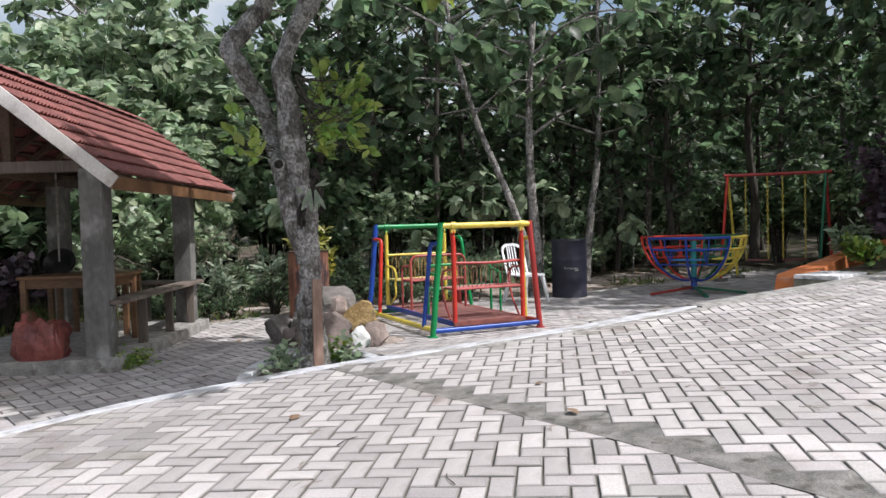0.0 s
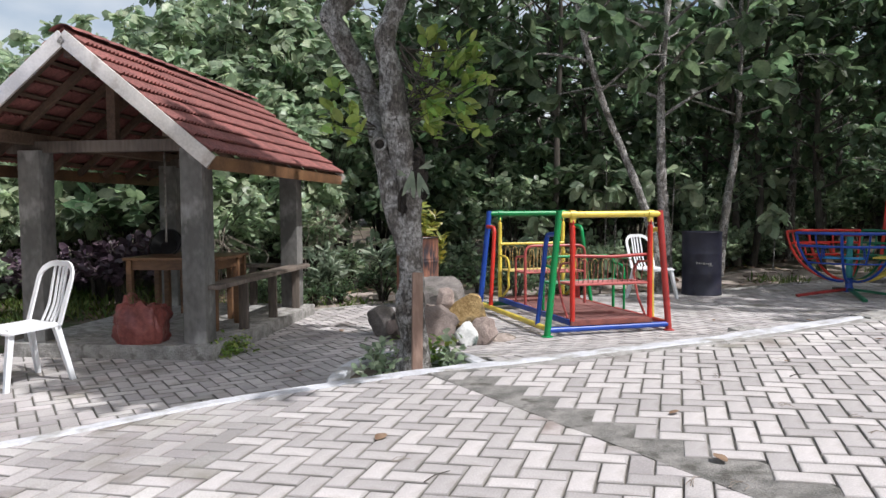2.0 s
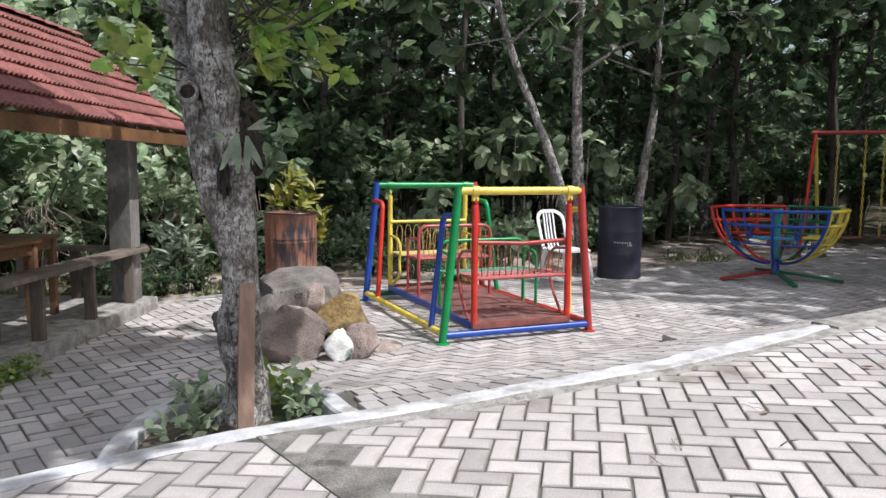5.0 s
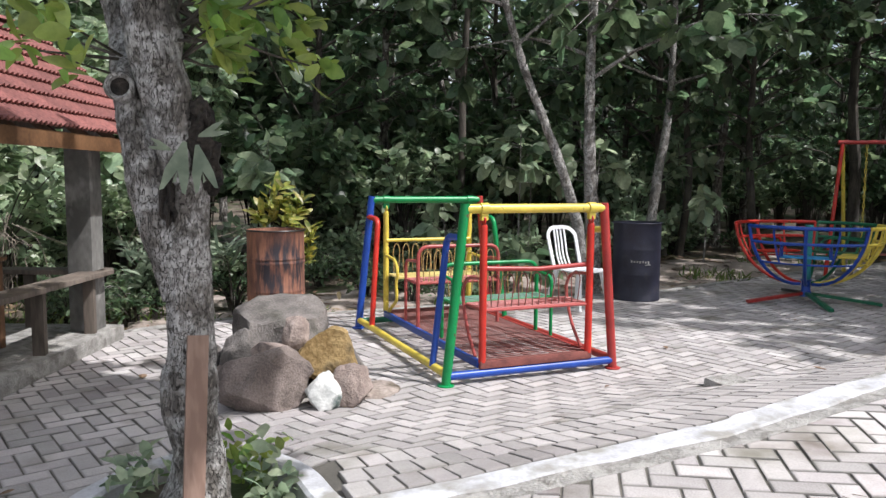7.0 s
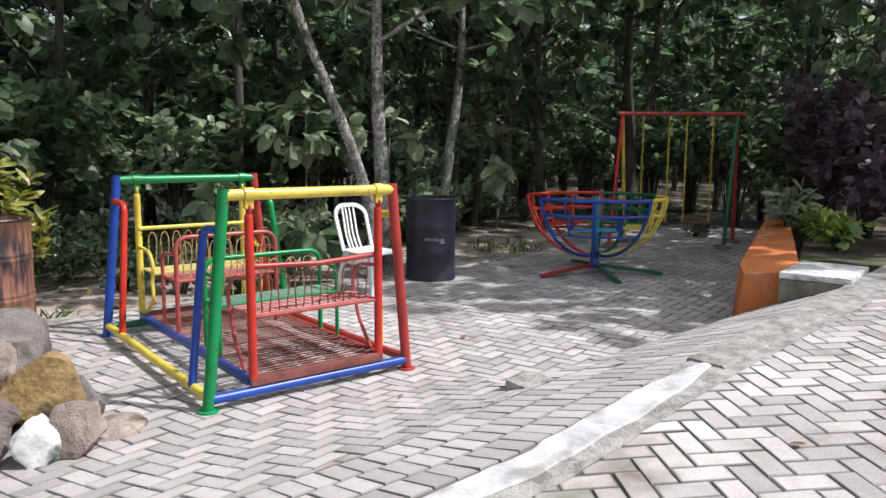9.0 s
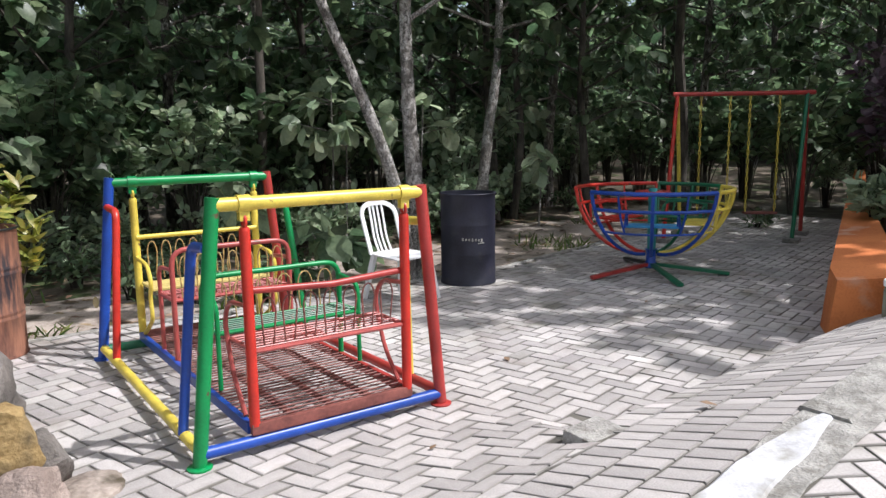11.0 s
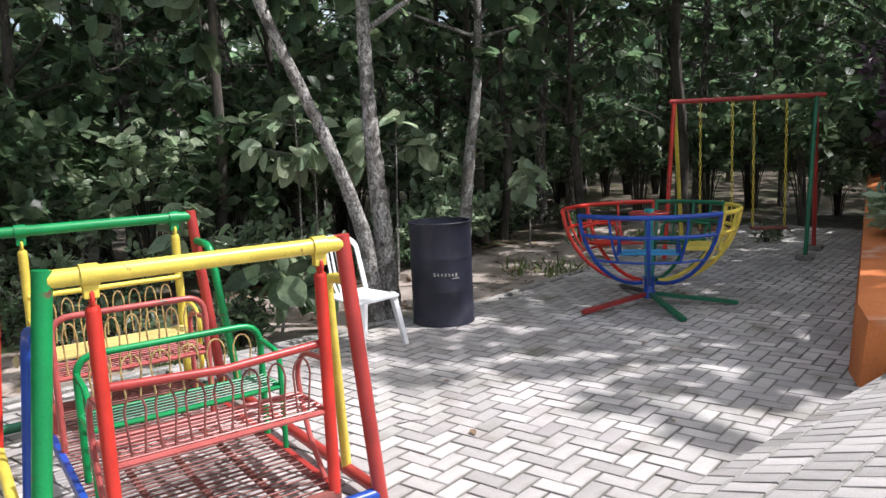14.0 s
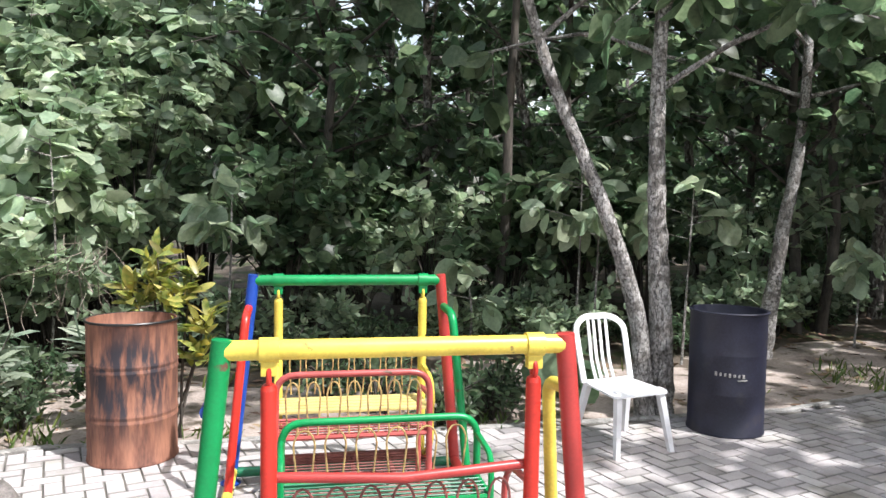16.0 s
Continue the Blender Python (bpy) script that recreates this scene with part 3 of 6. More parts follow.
def seat_grid(parent, x0, x1, y0, y1, z, mat, lab, rods=None):
    part("seat_frame", Geo().tube(fillet([(x0, y0, z), (x1, y0, z), (x1, y1, z), (x0, y1, z), (x0, y0 + 0.01, z)], 0.03), 0.012, 8), mat, parent, lab)
    k = max(5, round((y1 - y0) / 0.042))
    for i in range(k):
        y = y0 + (y1 - y0) * (i + 0.6) / k
        part("seat_rod", Geo().tube([(x0, y, z + 0.008), (x1, y, z + 0.008)], 0.005, 6), rods or mat, parent)


# front bench, its back hung between the red uprights
b = part("bench_rail", Geo().tube([(0.27, 0.02, 0.79), (0.70, -0.012, 0.775), (1.13, 0.02, 0.79)], 0.017, 10), DRED, swing, "dull red bench")
hoops(b, 0.32, 1.08, 0.02, 0.515, 0.75, MAROON, 7)
seat_grid(b, 0.28, 1.12, 0.0, 0.30, 0.50, PINK, "faded red seat of steel rods")
for x in (0.265, 1.135):
    part("armrest", Geo().tube(fillet([(x, 0.02, 0.72), (x, 0.25, 0.70), (x, 0.33, 0.60), (x, 0.30, 0.48), (x, 0.24, 0.32), (x, 0.10, 0.16)], 0.09), 0.0125, 8), PINK, b)
# rear bench
b = part("bench_rail", Geo().tube([(0.27, BACK - 0.02, 0.82), (1.13, BACK - 0.02, 0.82)], 0.016, 10), YELLOW, swing, "yellow bench")
hoops(b, 0.32, 1.08, BACK - 0.02, 0.52, 0.79, WIRE, 8)
for k in range(5):
    part("seat_slat", Geo().box((0.84, 0.052, 0.018), pose(0.70, BACK - 0.06 - 0.062 * k, 0.50), 0.004), CREAM, b, "cream painted wooden slat")
for x in (0.265, 1.135):
    part("armrest", Geo().tube(fillet([(x, BACK - 0.02, 0.68), (x, BACK - 0.28, 0.66), (x, BACK - 0.36, 0.55), (x, BACK - 0.30, 0.45), (x, BACK - 0.34, 0.30), (x, BACK - 0.10, 0.16)], 0.09), 0.0145, 8), YELLOW, b)


def mid_bench(x0, x1, yb, ys, top, zs, mat, lab, n):
    f = part("bench_frame", Geo().tube(fillet([(x0, yb, 0.15), (x0, yb, top), (x1, yb, top), (x1, yb, 0.15)], 0.10), 0.0165, 10), mat, swing, lab)
    hoops(f, x0 + 0.03, x1 - 0.03, yb, zs, top - 0.03, WIRE, n)
    seat_grid(f, x0, x1, min(yb, ys), max(yb, ys), zs, mat, "", DGREEN if mat is GREEN else PINK)
    for x in (x0, x1):
        part("armrest", Geo().tube(fillet([(x, yb, zs + 0.19), (x, ys, zs + 0.17), (x, ys, 0.15)], 0.07), 0.0135, 8), mat, f)


mid_bench(0.30, 1.15, 0.80, 0.56, 0.73, 0.46, GREEN, "green bench of bent tube and rods", 6)
mid_bench(0.27, 1.02, 1.25, 1.55, 0.83, 0.52, PINK, "faded red bench of bent tube and rods", 7)


# ---- drums ----
def drum(name, label, mat, at, h, r, rib=0.006):
    d = thing(name, label, "drum", at=at)
    prof = [(r - 0.012, 0.0), (r + 0.004, 0.004), (r + 0.004, 0.018), (r - 0.002, 0.026)]
    for k in (0.31, 0.355, 0.655, 0.70) if rib > 0.005 else (0.34, 0.66):
        prof += [(r - 0.002, h * k - 0.018), (r - 0.002 + rib, h * k - 0.004), (r - 0.002 + rib, h * k + 0.004), (r - 0.002, h * k + 0.018)]
    prof += [(r - 0.002, h - 0.02), (r + 0.004, h - 0.012), (r + 0.004, h), (r - 0.010, h), (r - 0.012, h - 0.07), (r - 0.02, h - 0.09)]
    g = Geo().lathe(prof, 48)
    g.v = [(x * (1 + 0.012 * noise.noise((x * 3, y * 3, z * 2.5))), y * (1 + 0.012 * noise.noise((x * 3 + 5, y * 3, z * 2.5))), z) for x, y, z in g.v]
    part("body", g, mat, d)
    part("filling", Geo().lathe([(r - 0.016, h - 0.085), (r * 0.6, h - 0.07), (0.02, h - 0.055)], 32), ROOTS if rib > 0.005 else mat, d, "dark filling")
    part("rim", Geo().tube([((r + 0.003) * math.cos(a), (r + 0.003) * math.sin(a), h - 0.004) for a in steps(0, 6.15, 0.13)], 0.0085, 8, closed=True), BLACK if rib > 0.005 else mat, d, "dark rolled rim")
    return d


d1 = drum("rusty_drum", "rusted brown steel drum planter with black tar streaks", DRUM_RUST, pose(-0.655, 2.70, 0, 0, 0, 0), 0.90, 0.275)
d2 = drum("black_drum", "black painted steel drum standing on the pavers", DRUM_BLACK, pose(3.58, 2.66, 0, 0, 0, 200), 0.91, 0.277, 0.002)
# faint unreadable chalk marks
for i in range(7):
    a = radians(22 + i * 6.6)
    part("chalk_mark", Geo().box((0.004, 0.016, 0.022 if i % 3 else 0.03), pose(0.2785 * math.cos(a), 0.2785 * math.sin(a), 0.47 - i * 0.002, 0, 0, math.degrees(a))), CEMENT_PALE, d2)
part("chalk_mark", Geo().box((0.004, 0.07, 0.008), pose(0.2785 * math.cos(radians(60)), 0.2785 * math.sin(radians(60)), 0.43, 4, 0, 60)), CEMENT_PALE, d2)


# ---- white plastic chairs ----
def plastic_chair(at, group, label):
    c = thing("plastic_chair", label, "chair", group, at)
    g = Geo()
    n = 12
    top, low = [], []
    for i in range(n):
        for j in range(n):
            u, v = i / (n - 1) * 2 - 1, j / (n - 1) * 2 - 1
            x, y = 0.215 * u * (1 - 0.09 * v), 0.215 * v
            k = 0.93 if abs(u) == 1 and abs(v) == 1 else 1
            z = 0.435 - 0.016 * (1 - u * u) * (1 - v * v) - (0.018 if abs(u) == 1 or abs(v) == 1 else 0) + 0.008 * v
            top.append((x * k, y * k, z)), low.append((x * k, y * k, z - 0.014))
    g.v = top + low
    q = n * n
    for i in range(n - 1):
        for j in range(n - 1):
            a = i * n + j
            g.f += [(a, a + n, a + n + 1, a + 1), (q + a, q + a + 1, q + a + n + 1, q + a + n)]
    rim = [i for i in range(n)] + [i * n + n - 1 for i in range(1, n)] + [(n - 1) * n + j for j in range(n - 2, -1, -1)] + [i * n for i in range(n - 2, 0, -1)]
    g.f += [(rim[i], rim[(i + 1) % len(rim)], q + rim[(i + 1) % len(rim)], q + rim[i]) for i in range(len(rim))]
    part("seat", g, PLASTIC, c)
    for sx in (-1, 1):
        for sy, fy in ((-1, -0.245), (1, 0.26)):
            a, b = Vector((sx * 0.185, sy * 0.175, 0.43)), Vector((sx * 0.235, fy, 0.0))
            gl = Geo()
            for k in range(6):
                t = k / 5
                p = a.lerp(b, t)
                w = 0.034 - 0.012 * t
                gl.v += [(p.x - sx * w, p.y - sy * w, p.z), (p.x + sx * 0.010, p.y - sy * w, p.z), (p.x + sx * 0.013, p.y + sy * 0.013, p.z), (p.x - sx * w, p.y + sy * 0.010, p.z)]
            gl.f = [(4 * k + e, 4 * k + (e + 1) % 4, 4 * k + 4 + (e + 1) % 4, 4 * k + 4 + e) for k in range(5) for e in range(4)] + [(3, 2, 1, 0), (20, 21, 22, 23)]
            if sx * sy < 0:
                gl.f = [tuple(reversed(f)) for f in gl.f]
            part("leg", gl, PLASTIC, c, smooth=30)
    back = lambda x, z: 0.20 + (z - 0.43) * 0.22 - 0.05 * (1 - (x / 0.22) ** 2) * -1
    curve = fillet([(-0.205, back(0.2, 0.42) - 0.03, 0.42), (-0.215, back(0.2, 0.80), 0.80), (-0.12, back(0.12, 0.865), 0.865), (0.12, back(0.12, 0.865), 0.865), (0.215, back(0.2, 0.80), 0.80), (0.205, back(0.2, 0.42) - 0.03, 0.42)], 0.07)
    g = Geo()
    for i, p in enumerate(curve):
        d = curve[min(i + 1, len(curve) - 1)] - curve[max(i - 1, 0)]
        w = Vector((-d.z, 0, d.x)).normalized() * 0.021
        g.v += [tuple(p + w + Vector((0, e, 0))) for e in (-0.007, 0.009)] + [tuple(p - w + Vector((0, e, 0))) for e in (0.009, -0.007)]
    k = len(curve)
    g.f = [(4 * a + e, 4 * a + 4 + e, 4 * a + 4 + (e + 1) % 4, 4 * a + (e + 1) % 4) for a in range(k - 1) for e in range(4)] + [(0, 1, 2, 3), (4 * k - 1, 4 * k - 2, 4 * k - 3, 4 * k - 4)]
    part("back_frame", g, PLASTIC, c, smooth=50)
    for i in range(4):
        x = -0.087 + 0.058 * i
        pts = [(x * 0.9, back(x, z) - (0.03 if z < 0.5 else 0), z) for z in (0.43, 0.55, 0.70, 0.855)]
        gs = Geo()
        for p in spline(pts, 3):
            gs.v += [(p.x - 0.011, p.y - 0.005, p.z), (p.x + 0.011, p.y - 0.005, p.z), (p.x + 0.011, p.y + 0.005, p.z), (p.x - 0.011, p.y + 0.005, p.z)]
        k = len(gs.v) // 4
        gs.f = [(4 * a + e, 4 * a + (e + 1) % 4, 4 * a + 4 + (e + 1) % 4, 4 * a + 4 + e) for a in range(k - 1) for e in range(4)]
        part("slat", gs, PLASTIC, c, smooth=30)
    return c


plastic_chair(pose(2.62, 2.41, 0, 0, 0, 13), "white plastic chairs", "white moulded plastic chair with slatted back, empty, beside the black drum")
plastic_chair(pose(-4.47, -0.62, 0, 0, 0, -47), "white plastic chairs", "white moulded plastic chair with slatted back, empty, by the pavilion")

# ---- bowl carousel ----
HUB = (5.37, 1.80)
car = thing("bowl_carousel", "bowl-shaped playground carousel of red, blue, yellow and green tubes", "carousel", at=pose(HUB[0], HUB[1], 0, 0, 0, 0))
part("pedestal", Geo().lathe([(0.075, 0.06), (0.07, 0.10), (0.05, 0.13), (0.05, 0.24), (0.07, 0.26)], 20), BLUE, car, "blue pedestal tube")
for a, mat, lab in ((172, DRED, "red base leg"), (-120, DGREEN, "green base leg"), (-52, DGREEN, "green base leg"), (60, BLACK, "dark base leg")):
    d = Vector((math.cos(radians(a)), math.sin(radians(a)), 0))
    part("base_leg", Geo().box((0.78, 0.06, 0.035), Matrix.Translation(d * 0.40 + Vector((0, 0, 0.062))) @ pose(0, 0, 0, 0, 5.5, a), 0.006), mat, car, lab)
part("centre_post", Geo().tube([(0, 0, 0.25), (0, 0, 0.90)], 0.045, 14), TEAL, car, "teal centre post")
part("wheel", Geo().tube([(0.17 * math.cos(a), 0.17 * math.sin(a), 0.86) for a in steps(0, 6.02, 0.26)], 0.016, 8, closed=True).tube([(-0.17, 0, 0.86), (0.17, 0, 0.86)], 0.011, 8).tube([(0, -0.17, 0.86), (0, 0.17, 0.86)], 0.011, 8), DRED, car, "dull red turning wheel")
bowl = lambda t: (0.09 + 0.71 * math.sin(t * 1.45) / math.sin(1.45), 0.21 + 0.69 * (1 - math.cos(t * 1.45)) / (1 - math.cos(1.45)))
for a0, span, mat, lab in ((-189, 96, BLUE, "blue section"), (-91, 67, YELLOW, "yellow section"), (-22, 56, DGREEN, "green section"), (36, 106, RED, "red section")):
    a1 = a0 + span
    q = part("rim", Geo().tube([(0.80 * math.cos(radians(a)), 0.80 * math.sin(radians(a)), 0.90) for a in steps(a0, a1, 7)], 0.021, 10), mat, car, lab)
    for t, rr in ((0.84, 0.017), (0.60, 0.011)):
        r, z = bowl(t)
        part("hoop_rail", Geo().tube([(r * math.cos(radians(a)), r * math.sin(radians(a)), z) for a in steps(a0, a1, 8)], rr, 8), mat, q)
    for k in range(5):
        a = a0 + span * k / 4
        c, s = math.cos(radians(a)), math.sin(radians(a))
        main_rib = k in (0, 2, 4)
        part("rib", Geo().tube([(bowl(t)[0] * c, bowl(t)[0] * s, bowl(t)[1]) for t in steps(0.0 if main_rib else 0.6, 1.0, 0.1)], 0.019 if main_rib else 0.011, 8), mat, q)
    am = radians(a0 + span / 2)
    c, s = math.cos(am), math.sin(am)
    m = Matrix.Translation((0.46 * c, 0.46 * s, 0.56)) @ pose(0, 0, 0, 0, 0, math.degrees(am))
    seat = part("seat", Geo().box((0.24, 0.52, 0.02), m, 0.005), SKYBLUE if mat is BLUE else mat, q)
    back_z = m @ Vector((0.20, 0, 0.16))
    part("seat_back", Geo().tube([m @ Vector((0.17, -0.26, 0.0)), m @ Vector((0.20, -0.25, 0.14)), back_z, m @ Vector((0.20, 0.25, 0.14)), m @ Vector((0.17, 0.26, 0.0))], 0.013, 8), mat, q)
    for k in (-0.24, 0.24):
        part("seat_bracket", Geo().tube([m @ Vector((0.10, k, 0)), m @ Vector((0.13, k, 0.10)), m @ Vector((0.22, k, 0.13))], 0.011, 8), mat, q)

# ---- chain swing set ----
SL, SR, SZ = Vector((7.5, 3.15, 0)), Vector((8.77, 2.06, 0)), 1.97
ax = (SR - SL).normalized()
out = Vector((ax.y, -ax.x, 0)) if Vector((ax.y, -ax.x, 0)).y < 0 else Vector((-ax.y, ax.x, 0))
sset = thing("swing_set", "red and green A-frame swing set with yellow chains and boards", "playground swing")
up = Vector((0, 0, SZ))
part("beam", Geo().tube([SL - ax * 0.06 + up, SR + ax * 0.10 + up], 0.03, 12), DRED, sset, "dull red top beam")
for p, sgn, mat, lab in ((SL, 1, RED, "red leg"), (SL, -1, YELLOW, "yellow leg"), (SR, 1, DGREEN, "green leg"), (SR, -1, DRED, "dull red leg")):
    f = p + (Vector((-0.27, -0.05, 0)) if sgn > 0 else Vector((0.50, 0.26, 0)))
    lg = part("leg", Geo().tube([f, p + up], 0.027, 10), mat, sset, lab)
    part("footing", Geo().box((0.2, 0.2, 0.06), pose(f.x, f.y, 0.03, 0, 0, 20), 0.01), CEMENT, lg)
for k in (0.30, 0.68):
    c = SL.lerp(SR, k)
    s = part("swing_seat", Geo().box((0.42, 0.16, 0.03), pose(c.x, c.y, 0.38, 0, 0, math.degrees(math.atan2(ax.y, ax.x))), 0.006), MAROON, sset, "dark wooden seat board")
    for e in (-0.19, 0.19):
        q = c + ax * e
        gch = Geo()
        for i in range(26):
            z = 0.38 + (SZ - 0.40) * i / 26
            h = (SZ - 0.40) / 26
            w = (ax if i % 2 else out) * 0.011
            gch.tube([q + w + Vector((0, 0, z)), q + w + Vector((0, 0, z + h)), q - w + Vector((0, 0, z + h)), q - w + Vector((0, 0, z))], 0.006, 5, closed=True)
        part("chain", gch, YELLOW, s, "yellow painted chain")

# ---- planted bed behind an orange wall ----
g = Geo()
wall = [(4.38, -0.60), (4.62, -0.42), (8.0, 1.15), (13.5, 3.7)]
tops = [0.42, 0.46, 0.60, 0.72]
for (x, y), z, w in zip(wall, tops, (1.0, 1.0, 0.55, 0.4)):
    g.v += [(x, y, -0.05), (x + 0.02, y - 0.04, z), (x + 0.30 * w, y - 0.42 * w, z + 0.05), (x + 0.34 * w, y - 0.46 * w, -0.05)]
g.f = [(4 * i + e, 4 * i + (e + 1) % 4, 4 * i + 4 + (e + 1) % 4, 4 * i + 4 + e) for i in range(3) for e in range(4)] + [(3, 2, 1, 0), (12, 13, 14, 15)]
g.f = [tuple(reversed(f)) for f in g.f]
structure("wall_orange", g, ORANGE, "orange plastered retaining wall of the planting bed", "wall", 20)
structure("planting_bed", Geo().box((8.4, 2.6, 0.5), Matrix.Translation((9.75, -0.05, 0.20)) @ pose(0, 0, 0, 0, 0, 24.5), 0.03), SOIL, "dark soil of the planting bed", "ground")
single("concrete_slab", Geo().box((0.78, 0.52, 0.05), Matrix.Translation((4.72, -1.16, 0.475)) @ pose(0, 0, 0, 0, 0, 14), 0.008), TERRAZZO, "speckled white slab lying on a mossy cement plinth", "slab")
single("plinth", Geo().box((0.86, 0.50, 0.36), Matrix.Translation((4.74, -1.15, 0.266)) @ pose(0, 0, 0, 0, 0, 14), 0.015), MOSSY, "low mossy cement plinth under the slab", "plinth")


# ---- rocks ----
def rock(at, size, mat, label, seed, turn=0, cuts=12):
    bm = bmesh.new()
    bmesh.ops.create_icosphere(bm, subdivisions=4, radius=1)
    rnd = random.Random(seed)
    planes = []
    for i in range(cuts):
        d = Vector((rnd.gauss(0, 1), rnd.gauss(0, 1), rnd.gauss(0, 0.8))).normalized()
        planes.append((d, rnd.uniform(0.56, 0.88)))
    for v in bm.verts:
        p = v.co.copy()
        for d, k in planes:
            e = p.dot(d) - k
            if e > 0:
                p -= d * e * 0.95
        p *= 1 + 0.12 * noise.noise(p * 1.8 + Vector((seed, 0, 0))) + 0.05 * noise.noise(p * 4.5 + Vector((0, seed, 0))) + 0.03 * noise.noise(p * 12 + Vector((0, seed, 5))) - 0.05 * max(0.0, 0.12 - abs(noise.noise(p * 2.6 + Vector((seed, 3, 0))))) * 6 + 0.012 * noise.noise(p * 30)
        p.z = max(p.z, -0.62)
        v.co = Vector((p.x * size[0], p.y * size[1], (p.z + 0.62) * size[2] / 1.5))
    return single("rock", Geo().take(bm), mat, label, "rock", "rocks beside the tree", pose(*at, 0, 0, turn), 25)


rock((-1.19, 0.02, 0), (0.315, 0.26, 0.34), ROCK_BROWN, "large rounded brown boulder resting on the pavers", 3, 10)
rock((-0.93, 0.74, 0), (0.46, 0.36, 0.60), ROCK_GREY, "large dark grey boulder at the back of a rock pile", 5, 20)
rock((-1.26, 0.46, 0), (0.17, 0.16, 0.36), ROCK_GREY, "dark grey rock in a rock pile", 19, 0)
rock((-0.98, 0.36, 0.0), (0.16, 0.14, 0.30), ROCK_GREY, "grey rock in the middle of a pile", 12, 5)
rock((-0.96, 0.27, 0.29), (0.125, 0.11, 0.19), ROCK_PINK, "small pinkish rock on top of the pile", 7, 40)
rock((-1.12, 0.22, 0.24), (0.14, 0.10, 0.11), ROCK_PINK, "flat pale rock wedged in the pile", 8, 0)
rock((-0.80, 0.12, 0.13), (0.245, 0.18, 0.31), ROCK_OCHRE, "rough ochre rock leaning on the pile", 9, -20)
rock((-0.86, 0.12, 0.0), (0.10, 0.09, 0.14), ROCK_GREY, "small grey rock under an ochre one", 21, -20)
rock((-0.60, 0.22, 0.0), (0.15, 0.13, 0.24), ROCK_GREY, "dark grey rock at the edge of the pile", 15, 0)
rock((-0.87, -0.15, 0), (0.15, 0.11, 0.22), ROCK_WHITE, "white veined rock on the pavers", 27, 15, 18)
rock((-0.69, -0.12, 0), (0.17, 0.14, 0.23), ROCK_PINK, "pinkish brown rock on the pavers", 13, 60)
rock((-1.52, 0.60, 0), (0.18, 0.18, 0.28), ROCK_GREY, "mossy grey rock at the back of the pile", 24, 30)
rock((-1.44, 0.34, 0), (0.115, 0.12, 0.19), ROCK_BROWN, "brown rock at the side of the pile", 14, 60)
rock((-0.48, 0.08, -0.02), (0.22, 0.17, 0.055), BARE, "low heap of loose dirt on the pavers", 17, 60)

# ---- tree pit ----
g = Geo()
arc = spline([(-2.35, -2.07, 0), (-2.27, -1.72, 0), (-2.08, -1.36, 0), (-1.80, -1.17, 0), (-1.50, -1.22, 0), (-1.33, -1.48, 0), (-1.28, -1.85, 0), (-1.22, -2.08, 0)], 5)
for i, p in enumerate(arc):
    d = (arc[min(i + 1, len(arc) - 1)] - arc[max(i - 1, 0)]).normalized()
    w = Vector((-d.y, d.x, 0))
    z = 0.15 + 0.06 * i / len(arc)
    for k, h in ((0.055, -0.05), (0.055, z - 0.012), (0.042, z), (-0.042, z), (-0.055, z - 0.012), (-0.055, -0.05)):
        q = p + w * (k + 0.006 * noise.noise(p * 4))
        g.v.append((q.x, q.y, h))
g.f = [(6 * i + e, 6 * i + 6 + e, 6 * i + 7 + e, 6 * i + e + 1) for i in range(len(arc) - 1) for e in range(5)]
structure("trim", g, WHITEWASH, "whitewashed curved concrete ring round the tree pit", "kerb", 30)
g = Geo().lathe([(0.47, 0.0), (0.45, 0.10), (0.2, 0.13), (0.02, 0.14)], 24, pose(-1.78, -1.70, 0.0))
structure("tree_pit_soil", g, SOIL, "dark soil in the tree pit", "ground")

# ---- pavilion ----
PW, PL = 1.50, 2.42
pav = thing("pavilion", "open pavilion with concrete posts and a red clay tile gable roof", "pavilion", at=pose(-3.24, 0.05, 0, 0, 0, -23))
RX, EAVE, RIDGE, Y0, Y1, OVER = -PW / 2, 1.68, 2.64, -0.66, 3.12, 0.42
part("floor_slab", Geo().box((PW + 0.42, PL + 0.42, 0.16), pose(RX, PL / 2, 0.04), 0.012), CEMENT_PALE, pav, "rough pale cement floor slab")
post = Geo().box((0.205, 0.205, 1.74), pose(0, 0, 0.87), 0.010).mesh("post", CONCRETE)
for x in (0, -PW):
    for y in (0, PL):
        ob = new("post", post)
        ob.parent, ob.location = pav, (x, y, 0.06)
half = PW / 2 + OVER
rise = RIDGE - EAVE
slope = math.hypot(half, rise)
ang = math.degrees(math.atan2(rise, half))
for y in (0, PL):
    part("tie_beam", Geo().box((PW + 0.5, 0.10, 0.10), pose(RX, y, 1.83), 0.006), WOOD, pav, "weathered wooden tie beam")
    part("king_post", Geo().box((0.08, 0.08, 0.66), pose(RX, y, 2.21), 0.005), WOOD_DARK, pav)
for x in (0.02, -PW - 0.02):
    part("wall_plate", Geo().box((0.10, Y1 - Y0 - 0.3, 0.10), pose(x, (Y0 + Y1) / 2, 1.90), 0.006), WOOD_DARK, pav)
part("ridge_beam", Geo().box((0.07, Y1 - Y0 - 0.1, 0.11), pose(RX, (Y0 + Y1) / 2, RIDGE - 0.11), 0.005), WOOD_DARK, pav)
roof = part("roof", Geo().box((0.02, 0.02, 0.02), pose(RX, Y0 + 0.3, RIDGE - 0.10)), WOOD_DARK, pav, "gable roof of red clay tiles")
tile = Geo()
TW, TLN = 0.236, 0.232
